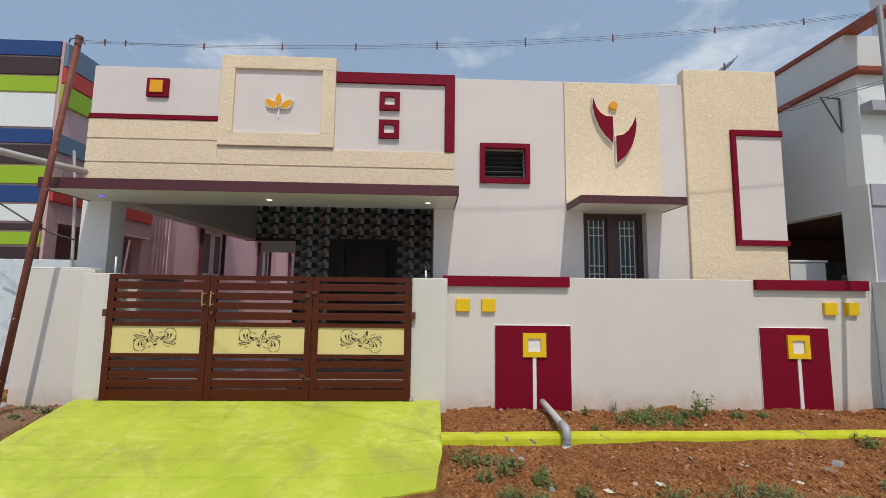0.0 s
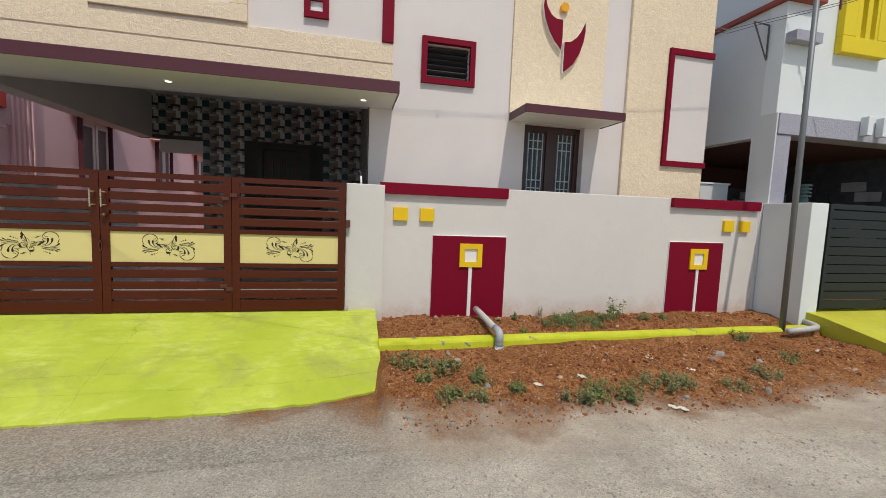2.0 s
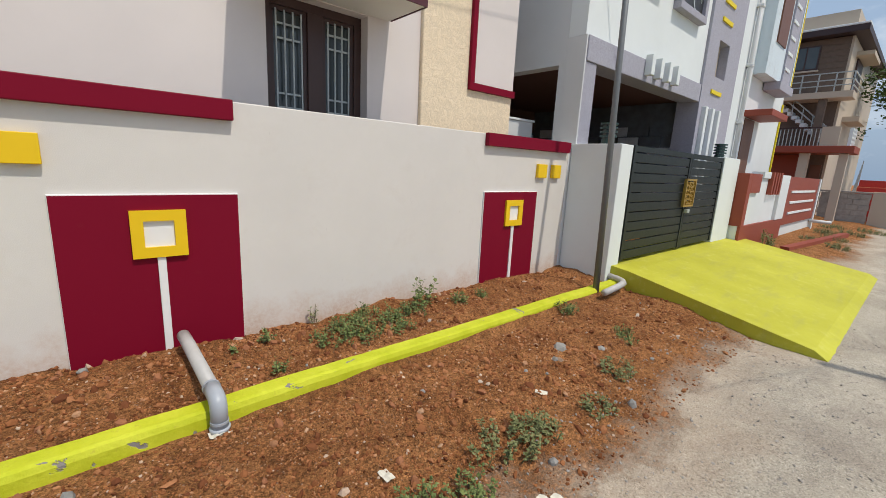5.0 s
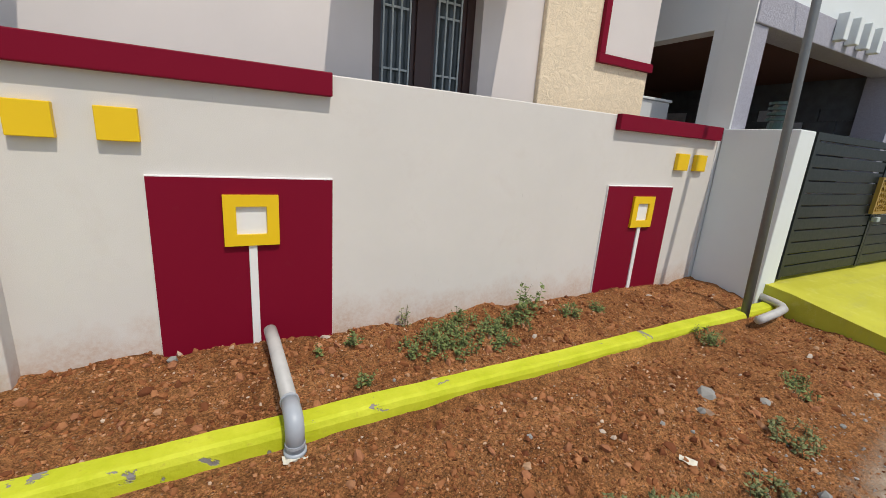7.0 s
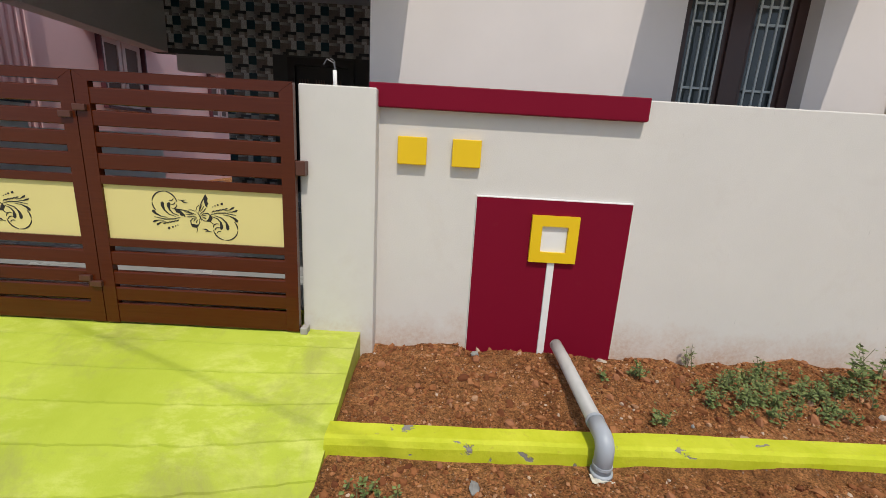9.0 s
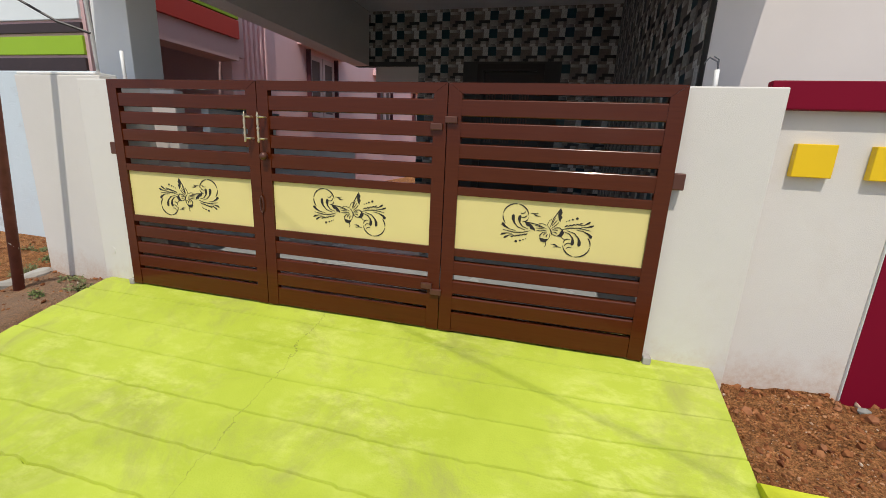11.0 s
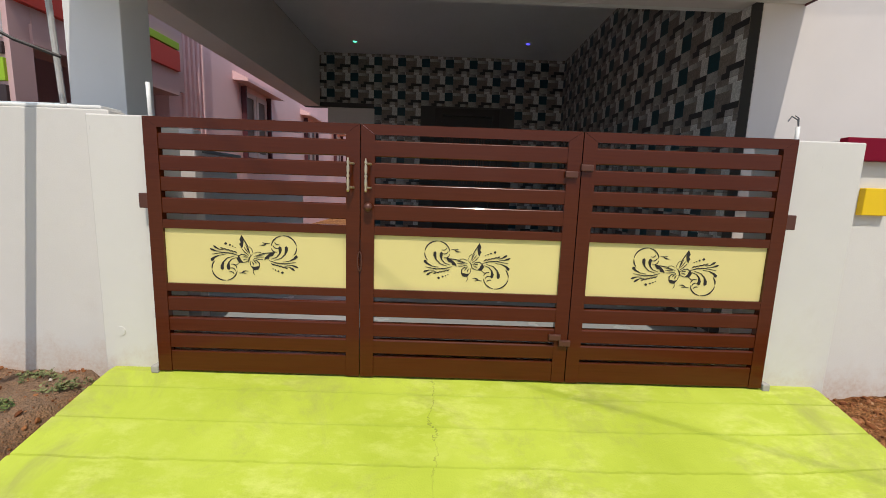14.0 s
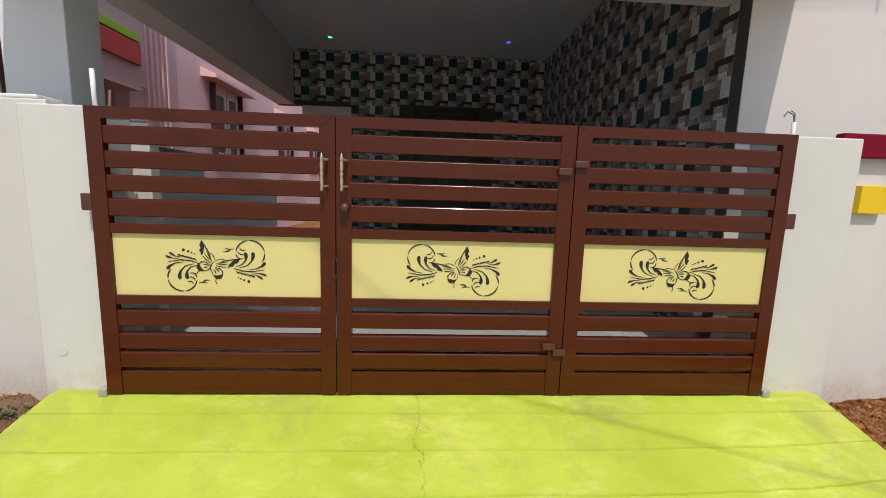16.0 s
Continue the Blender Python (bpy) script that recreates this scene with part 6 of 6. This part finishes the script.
def make_roof_things():
    t = thing("roof_sign_board", "white board lying on the parapet", "board", (4.0, 6.3, 4.5))
    part("board", recalc(B(3.78, 4.3, 6.25, 6.5, 4.5, 4.7, bevel=0.01)), N_WHITE, t)
    for i in range(5):
        part("text_bar", recalc(B(3.86 + i * 0.07, 3.91 + i * 0.07, 6.244, 6.249, 4.62, 4.65)), BLACK, t)
    a = thing("antenna", "thin roof television antenna", "antenna", (6.4, 8.0, 5.2))
    part("mast", recalc(T([(5.94, 7.6, 3.8), (5.97, 7.6, 5.9)], 0.015, 8)), WIRE, a)
    part("boom", recalc(T([(5.77, 7.6, 5.65), (6.17, 7.6, 5.95)], 0.012, 8)), WIRE, a)
    for i in range(5):
        x, z = 5.8 + i * 0.085, 5.672 + i * 0.064
        part("element", recalc(T([(x, 7.45, z + 0.05), (x, 7.75, z - 0.05)], 0.008, 6)), WIRE, a)


make_roof_things()


# ---- weeds, stones and litter ----
def weed(x, y, size, tall, mat, rng, label):
    z = ground_z(x, y) - 0.01
    g = thing("weed", label, "weed", (x, y, z), "weeds in the verge")
    stems, leaves = bmesh.new(), bmesh.new()
    for s in range(max(3, int(size * (38 if tall > 0.2 else 85)))):
        a, r = rng.uniform(0, 6.28), size * math.sqrt(rng.random()) * 0.5
        bx, by = x + r * math.cos(a), y + r * math.sin(a) * 0.8
        h = tall * rng.uniform(0.55, 1.05)
        lean = Vector((rng.uniform(-0.35, 0.35), rng.uniform(-0.35, 0.35), 1)).normalized()
        p0 = Vector((bx, by, ground_z(bx, by) - 0.01))
        p1 = p0 + lean * h * 0.5
        p2 = p1 + (lean + Vector((rng.uniform(-0.3, 0.3), rng.uniform(-0.3, 0.3), 0))).normalized() * h * 0.5
        tube(stems, [p0, p1, p2], [0.0032, 0.0025, 0.0012], 4, False)
        for k in range(max(7, int(h * (70 if tall > 0.2 else 125)))):
            t = rng.uniform(0.12, 1.0)
            c = p0.lerp(p1, t * 2) if t < 0.5 else p1.lerp(p2, t * 2 - 1)
            d = Vector((rng.uniform(-1, 1), rng.uniform(-1, 1), rng.uniform(-0.1, 0.8))).normalized()
            L = rng.uniform(0.015, 0.036) * (1.2 - 0.45 * t) * (1.6 if tall > 0.25 else 1.0)
            sd = d.cross(Vector((0, 0, 1)))
            if sd.length < 0.05:
                continue
            sd = sd.normalized() * L * 0.36
            c = c + d * 0.006
            up = Vector((0, 0, L * 0.12))
            vs = [leaves.verts.new(q) for q in (c, c + d * L * 0.5 + sd - up * 0.5, c + d * L - up, c + d * L * 0.5 - sd - up * 0.5, c + d * L * 0.5 + up)]
            leaves.faces.new((vs[0], vs[1], vs[4]))
            leaves.faces.new((vs[1], vs[2], vs[4]))
            leaves.faces.new((vs[2], vs[3], vs[4]))
            leaves.faces.new((vs[3], vs[0], vs[4]))
    tagged(part("stem", stems, STEM, g), kind="stuff")
    tagged(part("leaves", leaves, mat, g), kind="stuff")


def make_weeds():
    rng = random.Random(5)
    low = "low green weed growing in the red soil"
    for x, y, s, h in ((2.48, 4.92, 0.34, 0.1), (2.72, 4.98, 0.38, 0.12), (2.95, 5.06, 0.42, 0.13), (3.08, 4.88, 0.36, 0.11), (3.3, 5.0, 0.3, 0.13), (2.7, 4.82, 0.3, 0.09)):
        weed(x, y, s, h, LEAF, rng, low)
    weed(3.42, 5.1, 0.2, 0.3, LEAF, rng, "taller leafy green weed beside the wall")
    weed(3.62, 5.14, 0.12, 0.26, LEAF, rng, "taller leafy green weed beside the wall")
    weed(2.52, 5.32, 0.09, 0.22, LEAF_DRY, rng, "thin upright weed against the wall")
    for x, y, s, h in ((2.08, 5.1, 0.1, 0.12), (1.86, 5.06, 0.06, 0.06), (2.05, 4.72, 0.09, 0.1), (3.9, 5.02, 0.2, 0.1), (4.2, 5.0, 0.16, 0.08), (4.85, 4.4, 0.26, 0.11)):
        weed(x, y, s, h, LEAF, rng, "small green weed in the soil strip")
    for x, y, s, h in ((0.58, 4.1, 0.34, 0.08), (0.78, 4.0, 0.2, 0.08), (0.93, 3.85, 0.2, 0.1), (0.7, 3.72, 0.14, 0.08), (1.18, 3.66, 0.18, 0.12), (1.1, 3.4, 0.15, 0.1), (0.86, 3.42, 0.2, 0.09), (1.45, 3.45, 0.14, 0.09),
                       (1.92, 3.28, 0.2, 0.13), (2.15, 3.33, 0.22, 0.14), (2.42, 3.3, 0.2, 0.14), (2.8, 3.45, 0.3, 0.12), (3.08, 3.42, 0.22, 0.1), (3.6, 3.36, 0.2, 0.08), (4.15, 3.5, 0.26, 0.08), (4.75, 3.72, 0.24, 0.07)):
        weed(x, y, s * 1.25, h * 1.15, LEAF if rng.random() < 0.6 else LEAF_DRY, rng, "dusty green weed clump at the road edge")
    for x, y, s in ((-4.55, 5.3, 0.22), (-4.35, 5.22, 0.2), (-6.2, 5.4, 0.4), (-6.9, 5.0, 0.4), (-4.9, 4.75, 0.15), (-5.9, 5.9, 0.3)):
        weed(x, y, s, 0.05, LEAF_DRY, rng, "sparse dry grass tuft in the soil")
    for x, y, s in ((-5.15, 5.35, 0.3), (-5.35, 5.7, 0.3), (-4.75, 5.55, 0.18), (-5.7, 5.3, 0.35), (-4.2, 5.3, 0.14), (-4.42, 4.98, 0.12)):
        weed(x, y, s, 0.06, LEAF if rng.random() < 0.5 else LEAF_DRY, rng, "sparse grass tuft in the red soil")
    for x, y, s, h in ((11.9, 4.2, 0.3, 0.45), (12.5, 4.25, 0.2, 0.3)):
        weed(x, y, s, h, LEAF, rng, "leafy shrub by the garden wall")
    for x, y, s, h in ((14.6, 3.4, 0.6, 0.15), (16.2, 3.6, 0.8, 0.12), (17.4, 3.9, 0.9, 0.14), (18.6, 3.5, 0.8, 0.15), (15.2, 4.0, 0.5, 0.1), (19.8, 4.1, 0.9, 0.12), (20.5, 3.2, 0.9, 0.15)):
        weed(x, y, s, h, LEAF_DRY, rng, "patchy green grass on the bare soil")


make_weeds()


def rock(bm, c, r, rng):
    m = Matrix.Translation(c) @ Euler((rng.uniform(0, 6), rng.uniform(0, 6), rng.uniform(0, 6))).to_matrix().to_4x4()
    k = bmesh.ops.create_icosphere(bm, subdivisions=1, radius=r)
    sc = Vector((rng.uniform(0.7, 1.3), rng.uniform(0.6, 1.0), rng.uniform(0.45, 0.9)))
    for v in k["verts"]:
        v.co = Vector((v.co.x * sc.x, v.co.y * sc.y, v.co.z * sc.z)) * rng.uniform(0.78, 1.2)
        v.co = m @ v.co


ICO = bmesh.new()
bmesh.ops.create_icosphere(ICO, subdivisions=1, radius=1.0)
ICO_V = [v.co.copy() for v in ICO.verts]
ICO_F = [[v.index for v in f.verts] for f in ICO.faces]
ICO.free()


def scatter(name, count, place, size, mat, label, seed):
    """Thousands of small stones in one mesh."""
    rng = random.Random(seed)
    verts, faces = [], []
    for _ in range(count):
        x, y = place(rng)
        r = size(rng)
        z = ground_z(x, y) + r * 0.1
        rot = Euler((rng.uniform(0, 6), rng.uniform(0, 6), rng.uniform(0, 6))).to_matrix()
        sc = (rng.uniform(0.7, 1.3), rng.uniform(0.6, 1.0), rng.uniform(0.45, 0.85))
        o = len(verts)
        for v in ICO_V:
            k = r * rng.uniform(0.6, 1.3)
            p = rot @ Vector((v.x * sc[0] * k, v.y * sc[1] * k, v.z * sc[2] * k))
            verts.append((x + p.x, y + p.y, z + p.z * 0.8))
        faces += [[o + i for i in f] for f in ICO_F]
    me = bpy.data.meshes.new(name)
    me.from_pydata(verts, [], faces)
    me.materials.append(mat)
    tagged(new(name, me), label, "stones", kind="stuff")


def verge(rng):
    while True:
        x = rng.uniform(0.36, 7.2) if rng.random() < 0.65 else rng.uniform(0.4, 4.2)
        y = rng.uniform(3.05, 5.36)
        if x > 6.0 and y > 4.4:
            continue
        if 4.4 < y < 4.6:
            continue
        if y < 3.5 and rng.random() < 0.6:
            continue
        return x, y


def western(rng):
    return rng.uniform(-7.5, -4.05), rng.uniform(3.6, 6.2)


scatter("gravel", 27000, verge, lambda r: 0.003 + 0.011 * r.random() ** 3, FINE_STONE, "loose red and pale gravel over the soil verge", 11)
scatter("clods", 4200, verge, lambda r: 0.006 + 0.028 * r.random() ** 3.8, STONE, "rough red soil clods over the verge", 12)
scatter("gravel_west", 3000, western, lambda r: 0.004 + 0.02 * r.random() ** 4, STONE, "loose red gravel beside the leaning pole", 13)
scatter("road_grit", 11000, lambda r: (r.uniform(-4.5, 7.5), 0.8 + 2.7 * r.random() ** 0.65), lambda r: 0.003 + 0.011 * r.random() ** 4, GRIT, "fine grey grit on the dusty road", 14)


def make_stones():
    rng = random.Random(21)
    kinds = [(REDSTONE, "rough red stone lying on the soil")] * 7 + [(GREYSTONE, "flat grey stone chip on the soil")]
    for i in range(90):
        x, y = verge(rng)
        if 1.45 < x < 1.8 and y > 4.2:
            continue
        m, lab = kinds[rng.randrange(8)]
        r = rng.uniform(0.014, 0.038)
        bm = bmesh.new()
        rock(bm, (x, y, ground_z(x, y) + r * 0.15), r, rng)
        solid("stone", recalc(bm), m, lab, "stone", "loose stones in the verge")
    for x, y, r in ((4.02, 3.92, 0.075), (1.07, 4.06, 0.045), (1.25, 3.82, 0.035), (4.35, 3.75, 0.045), (-4.42, 4.55, 0.035), (-4.15, 4.45, 0.05)):
        bm = bmesh.new()
        rock(bm, (x, y, ground_z(x, y) + 0.01), r, rng)
        for v in bm.verts:
            v.co.z = ground_z(x, y) + (v.co.z - ground_z(x, y)) * 0.45
        solid("stone", recalc(bm), GREYSTONE, "flat grey stone slab lying on the soil", "stone", "loose stones in the verge")
    for x, y in ((2.15, 3.62), (2.72, 3.12), (2.78, 3.08), (1.68, 3.55), (3.35, 3.62), (1.6, 4.36), (-4.28, 4.3), (-4.34, 4.27)):
        z = ground_z(x, y)
        bm = bmesh.new()
        bmesh.ops.create_grid(bm, x_segments=5, y_segments=4, size=0.04)
        a = rng.uniform(0, 3)
        for v in bm.verts:
            px, py = v.co.x, v.co.y * 0.6
            v.co = (x + px * math.cos(a) - py * math.sin(a), y + px * math.sin(a) + py * math.cos(a), z + 0.012 + 0.012 * noise.noise(Vector((px * 40, py * 40, x))))
        bmesh.ops.solidify(bm, geom=bm.faces[:], thickness=0.002)
        solid("paper_scrap", bm, ORANGE_SCRAP if x == -4.28 else PAPER, "crumpled orange wrapper lying on the ground" if x == -4.28 else "crumpled pale scrap of litter on the ground", "litter", "scraps of litter")


make_stones()
